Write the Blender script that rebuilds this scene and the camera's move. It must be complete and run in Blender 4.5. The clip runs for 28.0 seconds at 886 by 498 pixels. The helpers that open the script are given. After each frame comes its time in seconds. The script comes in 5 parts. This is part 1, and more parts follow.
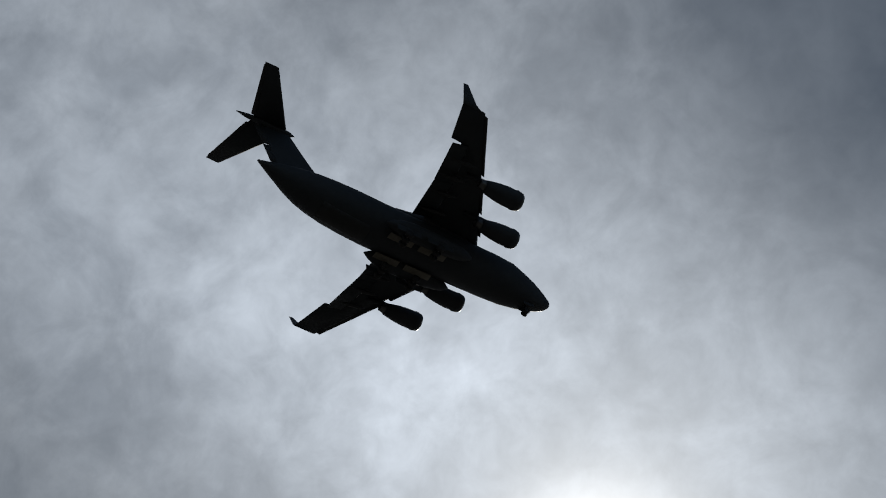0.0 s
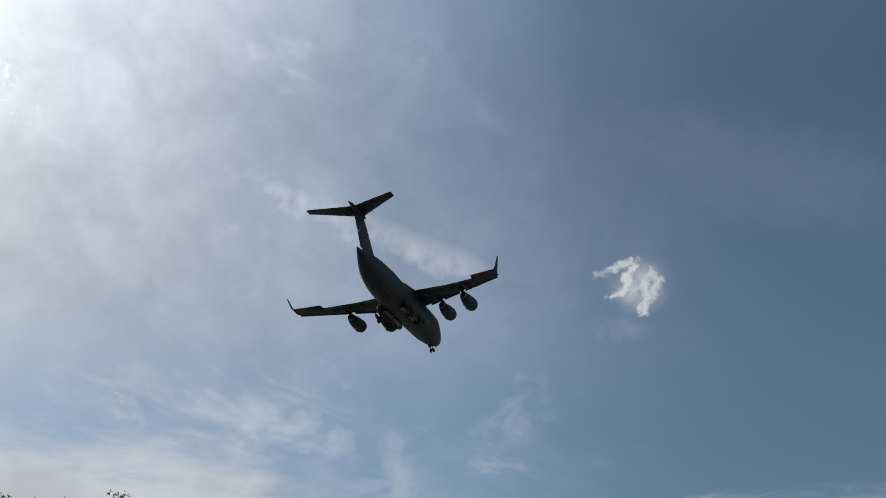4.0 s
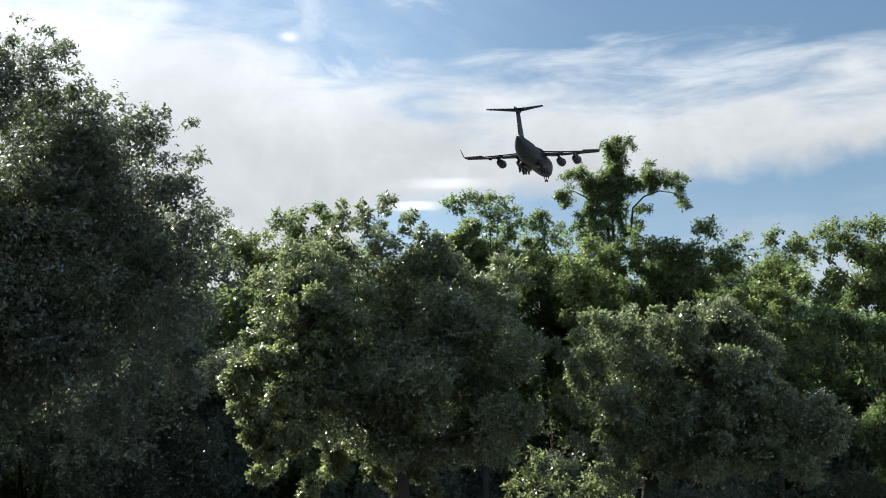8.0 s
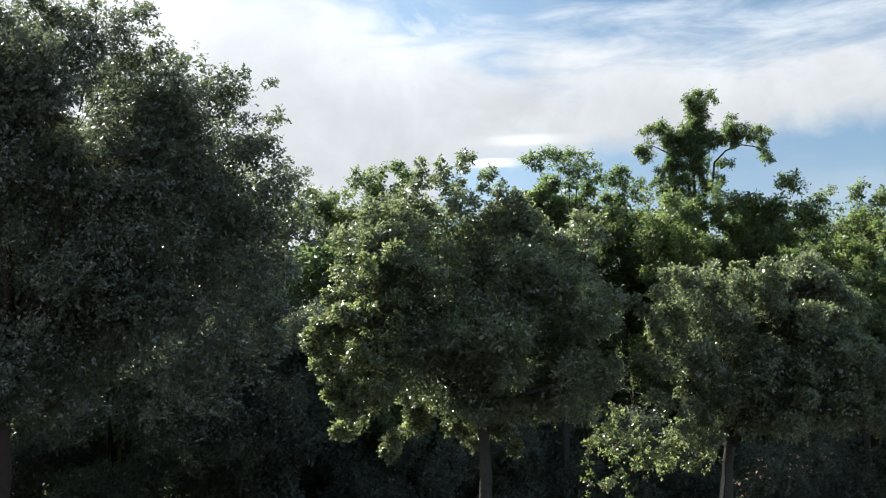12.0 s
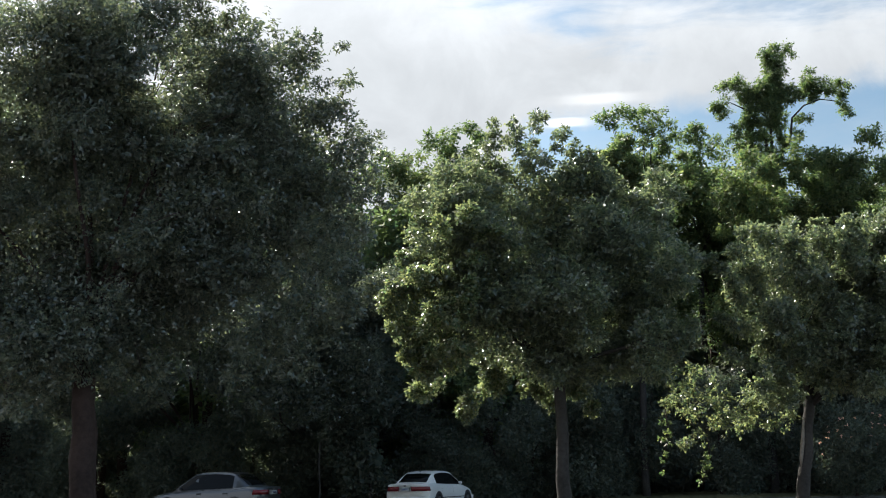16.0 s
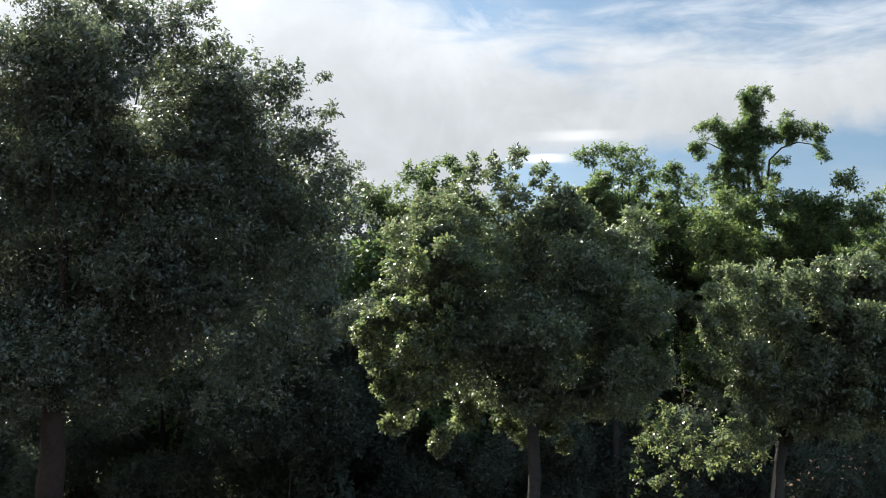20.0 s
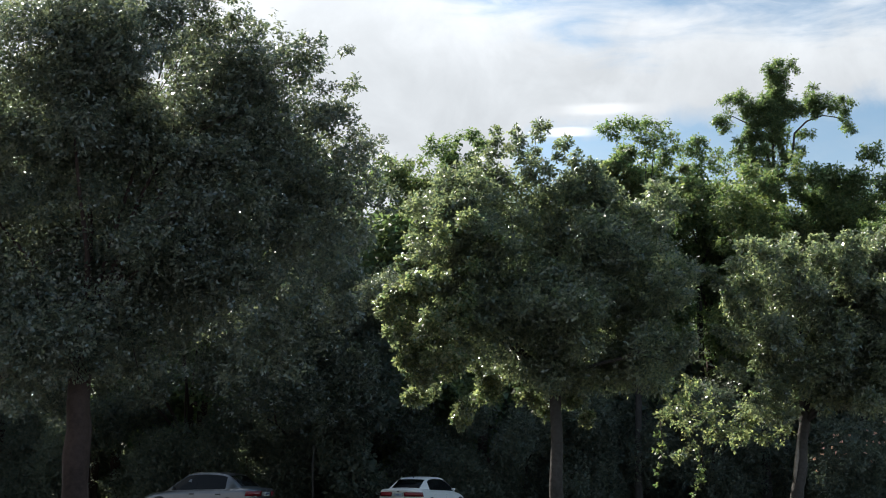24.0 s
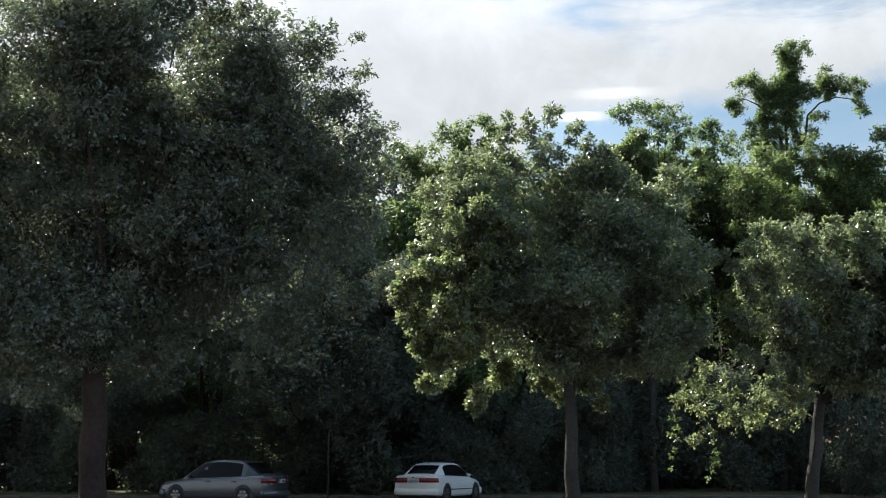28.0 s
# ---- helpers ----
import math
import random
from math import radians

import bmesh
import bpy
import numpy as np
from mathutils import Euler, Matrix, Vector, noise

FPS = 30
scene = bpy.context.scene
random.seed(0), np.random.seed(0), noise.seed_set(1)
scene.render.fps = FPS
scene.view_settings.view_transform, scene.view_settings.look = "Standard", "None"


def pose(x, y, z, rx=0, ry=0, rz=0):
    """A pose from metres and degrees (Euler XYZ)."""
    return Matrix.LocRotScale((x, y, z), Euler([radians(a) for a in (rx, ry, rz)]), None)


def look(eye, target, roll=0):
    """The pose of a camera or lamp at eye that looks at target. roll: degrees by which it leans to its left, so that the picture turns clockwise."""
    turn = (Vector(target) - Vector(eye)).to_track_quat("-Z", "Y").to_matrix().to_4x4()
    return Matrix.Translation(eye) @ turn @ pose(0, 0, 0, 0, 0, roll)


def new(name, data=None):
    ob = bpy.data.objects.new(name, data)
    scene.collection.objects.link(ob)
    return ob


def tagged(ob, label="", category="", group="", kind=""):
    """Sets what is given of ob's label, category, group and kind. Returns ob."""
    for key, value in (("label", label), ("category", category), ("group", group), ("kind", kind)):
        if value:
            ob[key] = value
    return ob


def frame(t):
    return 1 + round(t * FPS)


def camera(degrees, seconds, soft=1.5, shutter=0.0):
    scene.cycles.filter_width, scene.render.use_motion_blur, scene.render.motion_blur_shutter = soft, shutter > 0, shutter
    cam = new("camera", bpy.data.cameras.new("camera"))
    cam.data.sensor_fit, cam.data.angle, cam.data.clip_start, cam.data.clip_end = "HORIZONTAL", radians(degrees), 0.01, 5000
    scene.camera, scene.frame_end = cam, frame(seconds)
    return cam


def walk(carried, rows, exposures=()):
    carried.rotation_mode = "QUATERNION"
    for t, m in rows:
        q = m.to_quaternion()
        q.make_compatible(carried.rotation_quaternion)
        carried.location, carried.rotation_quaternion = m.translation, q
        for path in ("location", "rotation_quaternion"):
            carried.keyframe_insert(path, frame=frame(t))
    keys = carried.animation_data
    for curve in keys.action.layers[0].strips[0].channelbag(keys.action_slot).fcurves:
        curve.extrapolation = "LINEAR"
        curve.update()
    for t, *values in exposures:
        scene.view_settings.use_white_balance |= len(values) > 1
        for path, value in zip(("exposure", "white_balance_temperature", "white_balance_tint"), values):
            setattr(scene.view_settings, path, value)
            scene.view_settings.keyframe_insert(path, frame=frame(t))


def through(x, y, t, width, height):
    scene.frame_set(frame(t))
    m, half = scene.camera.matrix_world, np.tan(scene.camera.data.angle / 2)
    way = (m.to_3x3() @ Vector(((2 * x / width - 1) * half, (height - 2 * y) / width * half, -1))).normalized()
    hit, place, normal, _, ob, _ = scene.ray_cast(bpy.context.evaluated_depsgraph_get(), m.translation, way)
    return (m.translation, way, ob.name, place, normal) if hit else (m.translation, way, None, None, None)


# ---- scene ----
cam = camera(38.6, 28.0, soft=1.05)
EYE = (0.0, 0.0, 1.4)


def aim(az, el, roll):
    """Camera pose at the standing point: azimuth from +y towards +x, elevation, roll."""
    a, e = radians(az), radians(el)
    way = Vector((math.sin(a) * math.cos(e), math.cos(a) * math.cos(e), math.sin(e)))
    return look(EYE, Vector(EYE) + way * 10, roll)


AIMS = [(0.0, -52.76, 56.77, 17.79), (0.5, -37.53, 56.47, 13.65), (1.0, -26.2, 56.51, 9.6), (1.5, -13.32, 53.72, 3.57),
        (2.0, -5.61, 47.52, 1.23), (2.5, -1.66, 41.7, 0.49), (4.5, 4.83, 32.65, -1.62), (5.0, 5.81, 29.87, -1.69),
        (5.5, 6.46, 27.08, -1.34), (6.0, 6.38, 24.26, -1.06), (6.5, 6.0, 21.15, -0.93), (7.0, 6.18, 18.64, -1.04),
        (7.5, 6.89, 16.18, -1.29), (8.0, 7.7, 13.54, -1.22), (8.5, 7.97, 11.46, -1.15), (9.0, 7.64, 10.38, -1.22),
        (9.5, 6.61, 10.26, -1.35), (10.0, 5.29, 10.15, -1.24), (10.5, 4.41, 10.52, -1.02), (11.0, 4.21, 11.12, -0.59),
        (11.5, 4.31, 11.42, -0.47), (12.0, 4.0, 11.67, -0.88), (12.5, 3.96, 12.07, -1.33), (14.5, 3.22, 12.15, -1.4)]
AIMS += [(15.0, 2.47, 11.72, -1.14), (15.5, 1.12, 11.09, -0.79), (16.0, 0.56, 9.98, -1.03), (16.5, 0.91, 9.68, -1.44),
         (17.0, 1.37, 9.74, -1.13), (17.5, 1.62, 10.39, -0.47), (18.0, 1.68, 11.0, 0.01), (18.5, 1.53, 11.15, 0.25),
         (19.0, 1.42, 11.41, 0.46), (19.5, 1.52, 11.51, 0.42), (20.0, 1.63, 11.45, 0.25), (20.5, 1.68, 11.17, 0.23),
         (21.0, 1.75, 10.82, 0.17), (21.5, 1.7, 10.64, 0.2), (23.5, 1.16, 10.19, 0.3), (24.0, 0.59, 10.26, 0.48),
         (24.5, 0.43, 10.08, 0.51), (25.0, 0.43, 9.92, 0.54), (25.5, 0.28, 9.77, 0.58), (26.0, -0.12, 9.41, 0.11),
         (26.5, -0.14, 9.36, -0.24), (27.0, 0.05, 9.49, -0.33), (27.5, 0.14, 9.57, -0.12), (28.0, 0.0, 9.63, 0.0)]
EXPOSURES = [(0.0, -1.05), (0.5, -1.47), (1.0, -1.38), (1.5, -1.15), (2.0, -0.96), (2.5, -0.4), (4.5, 0.4), (5.0, 0.5), (6.0, 0.75), (7.0, 0.99), (8.0, 1.25), (9.0, 1.43), (12.0, 1.37), (18.0, 1.37), (20.0, 1.26), (21.5, 1.28), (24.0, 1.38), (28.0, 1.4)]
walk(cam, [(t, aim(a, e, r)) for t, a, e, r in AIMS], exposures=EXPOSURES)

# ---- sky and sun ----
SUN_AZ, SUN_EL = -37.5, 43.5
SUN_DIR = Vector((math.sin(radians(SUN_AZ)) * math.cos(radians(SUN_EL)), math.cos(radians(SUN_AZ)) * math.cos(radians(SUN_EL)), math.sin(radians(SUN_EL))))


def sky():
    world = bpy.data.worlds.new("sky")
    scene.world = world
    world.use_nodes = True
    nt = world.node_tree
    nt.nodes.clear()

    def put(socket, value):
        if isinstance(value, bpy.types.NodeSocket):
            nt.links.new(value, socket)
        elif value is not None:
            socket.default_value = value

    def m(op, a, b=None, c=None):
        n = nt.nodes.new("ShaderNodeMath")
        n.operation = op
        for s, v in zip(n.inputs, (a, b, c)):
            put(s, v)
        return n.outputs[0]

    def step(x, lo, hi, a=0.0, b=1.0):
        n = nt.nodes.new("ShaderNodeMapRange")
        n.interpolation_type = "SMOOTHSTEP"
        for k, v in zip(("Value", "From Min", "From Max", "To Min", "To Max"), (x, lo, hi, a, b)):
            put(n.inputs[k], v)
        return n.outputs[0]

    def vec(x, y, z):
        n = nt.nodes.new("ShaderNodeCombineXYZ")
        for s, v in zip(n.inputs, (x, y, z)):
            put(s, v)
        return n.outputs[0]

    def fog(v, scale, detail=5.0, rough=0.55, warp=0.0):
        n = nt.nodes.new("ShaderNodeTexNoise")
        n.normalize = True
        for k, val in zip(("Vector", "Scale", "Detail", "Roughness", "Distortion"), (v, scale, detail, rough, warp)):
            put(n.inputs[k], val)
        return n.outputs[0]

    def bell(x, centre, width):
        d = m("DIVIDE", m("SUBTRACT", x, centre), width)
        return m("EXPONENT", m("MULTIPLY", m("MULTIPLY", d, d), -1.0))

    def mul(*xs):
        r = xs[0]
        for x in xs[1:]:
            r = m("MULTIPLY", r, x)
        return r

    def mix(f, a, b):
        n = nt.nodes.new("ShaderNodeMix")
        n.data_type = "RGBA"
        n.clamp_factor = True
        put(n.inputs[0], f), put(n.inputs[6], a), put(n.inputs[7], b)
        return n.outputs[2]

    def vmath(op, a, b=None, scale=None):
        n = nt.nodes.new("ShaderNodeVectorMath")
        n.operation = op
        put(n.inputs[0], a)
        if op == "SCALE":
            put(n.inputs["Scale"], scale)
        elif b is not None:
            put(n.inputs[1], b)
        return n.outputs["Value"] if op in ("DOT_PRODUCT", "LENGTH") else n.outputs["Vector"]

    coord = nt.nodes.new("ShaderNodeTexCoord").outputs["Generated"]
    sep = nt.nodes.new("ShaderNodeSeparateXYZ")
    put(sep.inputs[0], coord)
    dx, dy, dz = sep.outputs
    az = m("MULTIPLY", m("ARCTAN2", dx, dy), 57.2958)
    el = m("MULTIPLY", m("ARCSINE", dz), 57.2958)
    dot = nt.nodes.new("ShaderNodeVectorMath")
    dot.operation = "DOT_PRODUCT"
    put(dot.inputs[0], coord)
    dot.inputs[1].default_value = SUN_DIR
    ang = m("MULTIPLY", m("ARCCOSINE", m("MINIMUM", dot.outputs["Value"], 1.0)), 57.2958)

    blue = nt.nodes.new("ShaderNodeTexSky")
    blue.sky_type = "NISHITA"
    blue.sun_disc = False
    blue.sun_elevation, blue.sun_rotation = radians(SUN_EL), radians(SUN_AZ)
    blue.air_density, blue.dust_density, blue.ozone_density = 1.0, 0.6, 1.5

    # streak axes: p along the cirrus, q across it
    u = m("MULTIPLY", m("SUBTRACT", az, 5.0), 0.85)
    v = m("SUBTRACT", el, 30.0)
    p = m("SUBTRACT", mul(u, 0.936), mul(v, 0.352))
    q = m("ADD", mul(u, 0.352), mul(v, 0.936))
    flat = vec(u, v, 0.0)
    n_soft = fog(coord, 4.2, 5.0, 0.55, 0.3)
    n_mid = fog(coord, 12.0, 6.0, 0.6, 0.4)
    n_fine = fog(flat, 0.75, 6.0, 0.6, 0.5)
    n_thread = fog(vec(mul(p, 0.16), mul(q, 0.7), 1.9), 1.0, 6.0, 0.6, 0.6)
    n_mottle = fog(coord, 38.0, 5.0, 0.58, 0.4)
    n_streak = fog(vec(mul(p, 0.06), mul(q, 0.15), 0.3), 1.0, 5.0, 0.55, 0.5)

    # veil round the sun and over the upper sky, thinning towards the clear right-hand sky
    side = m("ADD", m("ADD", az, mul(m("SUBTRACT", el, 45.0), 0.9)), mul(m("SUBTRACT", n_soft, 0.5), 26.0))
    veil = mul(step(side, 16.0, -40.0), step(ang, 66.0, 30.0), step(el, 24.0, 34.0))
    veil = mul(veil, step(n_soft, 0.3, 0.7, 0.8, 1.0), step(n_mid, 0.3, 0.7, 0.75, 1.0))
    cirrus = mul(step(n_streak, 0.3, 0.72), step(az, 17.0, -8.0), step(el, 17.0, 24.0), step(el, 54.0, 36.0, 0.25, 1.0), step(n_mid, 0.3, 0.7, 0.4, 0.72), m("ADD", 1.0, mul(m("SUBTRACT", step(n_thread, 0.34, 0.68, 0.4, 1.4), 1.0), step(el, 46.0, 33.0, 0.2, 1.0))))
    streak = mul(bell(m("ADD", q, mul(n_fine, 1.6)), 4.2, 0.95), step(p, -20.0, -8.0), step(p, 2.0, -2.0), step(n_fine, 0.3, 0.7, 0.4, 0.85))
    faint = mul(bell(m("ADD", q, mul(n_fine, 2.4)), 12.0, 2.2), step(p, -6.0, 6.0), step(p, 22.0, 12.0), 0.08)
    # low white bank, layered
    n_layer = fog(vec(mul(u, 0.2), mul(v, 0.7), 0.7), 1.0, 6.0, 0.58, 0.4)
    top = m("ADD", m("ADD", 20.5, mul(m("SUBTRACT", n_layer, 0.5), 7.5)), mul(step(az, 8.0, -9.0), 4.5))
    low = m("ADD", m("ADD", 15.5, mul(m("SUBTRACT", az, 8.0), 0.06)), mul(m("SUBTRACT", n_fine, 0.5), 1.6))
    low = m("SUBTRACT", low, step(az, 5.0, -1.0, 0.0, 14.0))
    bank = mul(step(m("SUBTRACT", el, top), 2.2, -2.2), step(m("SUBTRACT", el, low), -0.9, 1.0), 0.96)
    tower = mul(bell(az, 1.0, 5.0), bell(el, 24.0, 3.4), step(fog(flat, 0.4, 5.0, 0.55, 0.2), 0.36, 0.66), 0.5)
    patch = fog(vec(mul(p, 0.2), mul(q, 0.3), 2.7), 1.0, 6.0, 0.6, 0.5)
    patches = mul(step(patch, 0.44, 0.68), step(el, 32.0, 26.0), step(el, 17.0, 21.0), step(az, 13.0, 3.0), step(n_fine, 0.3, 0.7, 0.6, 1.0), 0.85)
    haze = m("MAXIMUM", mul(step(el, 18.0, 7.0), step(n_layer, 0.36, 0.62, 0.5, 1.0), 0.9), mul(step(el, 36.0, 56.0), step(az, 20.0, -10.0), step(n_soft, 0.3, 0.7, 0.03, 0.28)))
    # lens-shaped clouds over the trees, a puff, and one small bright ragged cloud
    lens = mul(bell(az, 6.4, 0.85), step(m("ABSOLUTE", m("SUBTRACT", el, m("ADD", 15.45, mul(n_fine, 0.12)))), 0.28, 0.08))
    lens_2 = mul(bell(az, 8.0, 1.7), step(m("ABSOLUTE", m("SUBTRACT", el, m("ADD", 16.4, mul(n_fine, 0.2)))), 0.34, 0.08))
    puff = mul(bell(az, 0.5, 0.35), bell(el, 23.05, 0.18))
    rag = nt.nodes.new("ShaderNodeTexNoise")
    put(rag.inputs["Vector"], flat), put(rag.inputs["Scale"], 2.3), put(rag.inputs["Detail"], 6.0), put(rag.inputs["Roughness"], 0.62)
    shift = vmath("SCALE", vmath("SUBTRACT", rag.outputs["Color"], (0.5, 0.5, 0.5)), scale=0.95)
    here = vmath("ADD", vec(mul(m("SUBTRACT", az, 13.9), 0.85), m("SUBTRACT", el, 32.2), 0.0), shift)

    def stroke(a, b, width):
        """A soft brush stroke from a to b, in degrees about the small cloud's middle."""
        a, b = Vector((a[0] * 0.85, a[1], 0)), Vector((b[0] * 0.85, b[1], 0))
        off = vmath("SUBTRACT", here, a)
        along = m("MULTIPLY", vmath("DOT_PRODUCT", off, b - a), 1.0 / (b - a).length_squared)
        n = nt.nodes.new("ShaderNodeClamp")
        put(n.inputs[0], along)
        gap = vmath("LENGTH", vmath("SUBTRACT", off, vmath("SCALE", b - a, scale=n.outputs[0])))
        return step(gap, width, width * 0.15)

    curls = [((-1.95, 0.65), (-0.9, 0.9), 0.2, 0.4), ((-1.0, 0.9), (0.1, 1.2), 0.26, 0.8), ((0.15, 0.9), (-0.4, 0.25), 0.3, 0.95), ((-0.4, 0.25), (-0.6, -0.25), 0.28, 0.95), ((-0.6, -0.2), (-1.2, -0.3), 0.22, 0.9),
             ((-0.5, -0.15), (0.45, 0.1), 0.28, 0.7), ((0.45, 0.1), (0.95, 0.6), 0.34, 0.75), ((0.95, 0.6), (1.4, 0.2), 0.34, 0.7), ((0.5, 0.05), (0.75, -0.5), 0.34, 0.9), ((1.3, 0.2), (0.95, -0.45), 0.34, 0.8), ((0.75, -0.5), (0.3, -1.05), 0.3, 0.9)]
    body = mul(bell(az, 14.2, 1.5), bell(el, 32.2, 1.15))
    small = mul(step(body, 0.15, 0.95), step(n_fine, 0.35, 0.65, 0.15, 0.5))
    for a, b, width, dense in curls:
        small = m("MAXIMUM", small, mul(stroke(a, b, width * 1.15), dense * 0.85))
    tail = mul(bell(az, 12.8, 2.2), bell(el, 30.4, 0.8), step(n_fine, 0.3, 0.7, 0.05, 0.25))
    # ragged bright cloud beside the sun
    sp = m("SUBTRACT", mul(m("ADD", az, 27.0), 0.7), mul(m("SUBTRACT", el, 41.4), 0.4))
    sq = m("ADD", mul(m("ADD", az, 27.0), 0.33), m("SUBTRACT", el, 41.4))
    shape = mul(bell(sp, 0.0, 6.0), bell(sq, 0.0, 1.7))
    ragged = step(m("ADD", shape, mul(m("SUBTRACT", fog(flat, 1.5, 7.0, 0.62, 0.6), 0.5), 2.4)), 0.4, 1.25)
    ragged = mul(ragged, step(shape, 0.04, 0.5))

    cover = m("MAXIMUM", m("MAXIMUM", veil, cirrus), m("MAXIMUM", streak, faint))
    cover = m("MAXIMUM", cover, m("MAXIMUM", m("MAXIMUM", bank, patches), m("MAXIMUM", tower, haze)))
    # thin cloud in the bright blue sky behind the viewer
    rest = mul(step(ang, 62.0, 105.0), step(el, -2.0, 8.0), step(n_soft, 0.3, 0.6, 0.05, 0.25))
    cover = m("MAXIMUM", m("MAXIMUM", cover, tail), rest)
    near = mul(m("EXPONENT", mul(m("DIVIDE", ang, 34.0), m("DIVIDE", ang, -34.0))), step(el, 32.0, 50.0))
    bright = m("ADD", m("ADD", step(n_mid, 0.28, 0.72, 5.3, 6.5), mul(rest, 2.5)), mul(near, step(n_soft, 0.3, 0.7, 8.4, 9.4)))
    bright = mul(bright, m("ADD", 1.0, mul(m("SUBTRACT", n_mottle, 0.5), step(el, 24.0, 36.0, 0.06, 0.5))), step(el, 23.0, 17.0, 1.08, 0.77), step(el, 30.0, 24.0, 0.93, 1.0), step(el, 40.0, 52.0, 1.0, 1.4), step(el, 54.0, 66.0, 1.0, 0.72))
    thick = vec(mul(bright, step(el, 28.0, 20.0, 0.9, 0.96)), mul(bright, 1.0), mul(bright, step(el, 28.0, 20.0, 1.13, 1.04)))
    tinted = nt.nodes.new("ShaderNodeVectorMath")
    tinted.operation = "MULTIPLY"
    put(tinted.inputs[0], blue.outputs[0])
    tinted.inputs[1].default_value = (0.93, 1.03, 0.98)
    deep = nt.nodes.new("ShaderNodeVectorMath")
    deep.operation = "SCALE"
    put(deep.inputs[0], tinted.outputs[0]), put(deep.inputs["Scale"], mul(step(el, 18.0, 52.0, 0.86, 0.68), step(az, 2.0, 16.0, 1.0, 0.8), step(ang, 66.0, 105.0, 1.0, 2.5), m("ADD", 1.0, mul(step(el, 38.0, 48.0), step(az, -8.0, 6.0), 0.34))))
    colour = mix(cover, deep.outputs[0], thick)
    colour = mix(m("MAXIMUM", m("MAXIMUM", lens, mul(lens_2, 0.42)), m("MAXIMUM", mul(small, 0.95), mul(puff, 0.7))), colour, (8.2, 8.3, 8.4, 1.0))
    warm = m("ADD", 9.0, mul(m("EXPONENT", m("DIVIDE", ang, -8.0)), 36.0))
    colour = mix(mul(ragged, 0.85), colour, vec(warm, mul(warm, 0.95), mul(warm, 0.86)))
    glow = m("ADD", mul(m("EXPONENT", mul(m("DIVIDE", ang, 3.4), m("DIVIDE", ang, -3.4))), 28.0), mul(m("EXPONENT", m("DIVIDE", ang, -6.3)), 15.5))
    add = nt.nodes.new("ShaderNodeMix")
    add.data_type, add.blend_type = "RGBA", "ADD"
    add.inputs[0].default_value = 1.0
    put(add.inputs[6], colour), put(add.inputs[7], vec(glow, mul(glow, 0.97), mul(glow, 0.92)))
    back = nt.nodes.new("ShaderNodeBackground")
    back.inputs["Strength"].default_value = 0.068
    put(back.inputs["Color"], add.outputs[2])
    out = nt.nodes.new("ShaderNodeOutputWorld")
    nt.links.new(back.outputs[0], out.inputs[0])
    world.cycles.sampling_method = "MANUAL"
    world.cycles.sample_map_resolution = 1024


sky()
lamp = bpy.data.lights.new("sun", "SUN")
lamp.energy, lamp.angle, lamp.color = 5.0, radians(0.6), (1.0, 0.95, 0.86)
sun = new("sun", lamp)
sun.matrix_world = look(SUN_DIR * 300, (0, 0, 0))


# ---- materials ----
def material(name, colour, rough=0.6, metal=0.0, vary=0.25, scale=6.0, bump=0.0, spec=0.5, second=None, coat=0.0):
    """A surface with two scales of noise in its colour and roughness, and optional fine relief."""
    mat = bpy.data.materials.new(name)
    mat.use_nodes = True
    nt = mat.node_tree
    b = nt.nodes["Principled BSDF"]
    tc = nt.nodes.new("ShaderNodeTexCoord")
    big, fine = nt.nodes.new("ShaderNodeTexNoise"), nt.nodes.new("ShaderNodeTexNoise")
    for n, s, d in ((big, scale * 0.12, 3.0), (fine, scale, 6.0)):
        n.inputs["Scale"].default_value, n.inputs["Detail"].default_value = s, d
        nt.links.new(tc.outputs["Object"], n.inputs["Vector"])
    add = nt.nodes.new("ShaderNodeMath")
    add.operation = "MULTIPLY_ADD"
    add.inputs[1].default_value = 0.55
    half = nt.nodes.new("ShaderNodeMath")
    half.operation = "MULTIPLY"
    half.inputs[1].default_value = 0.45
    nt.links.new(fine.outputs[0], half.inputs[0])
    nt.links.new(big.outputs[0], add.inputs[0])
    nt.links.new(half.outputs[0], add.inputs[2])
    ramp = nt.nodes.new("ShaderNodeValToRGB")
    dark = [c * (1 - vary) for c in colour]
    light = [min(1, c * (1 + vary)) for c in (second or colour)]
    ramp.color_ramp.elements[0].position, ramp.color_ramp.elements[1].position = 0.32, 0.68
    ramp.color_ramp.elements[0].color, ramp.color_ramp.elements[1].color = (*dark, 1), (*light, 1)
    nt.links.new(add.outputs[0], ramp.inputs[0])
    nt.links.new(ramp.outputs[0], b.inputs["Base Color"])
    b.inputs["Roughness"].default_value, b.inputs["Metallic"].default_value = rough, metal
    b.inputs["Specular IOR Level"].default_value = spec
    b.inputs["Coat Weight"].default_value = coat
    if bump:
        bn = nt.nodes.new("ShaderNodeBump")
        bn.inputs["Strength"].default_value, bn.inputs["Distance"].default_value = bump, 0.02
        nt.links.new(fine.outputs[0], bn.inputs["Height"])
        nt.links.new(bn.outputs[0], b.inputs["Normal"])
    return mat


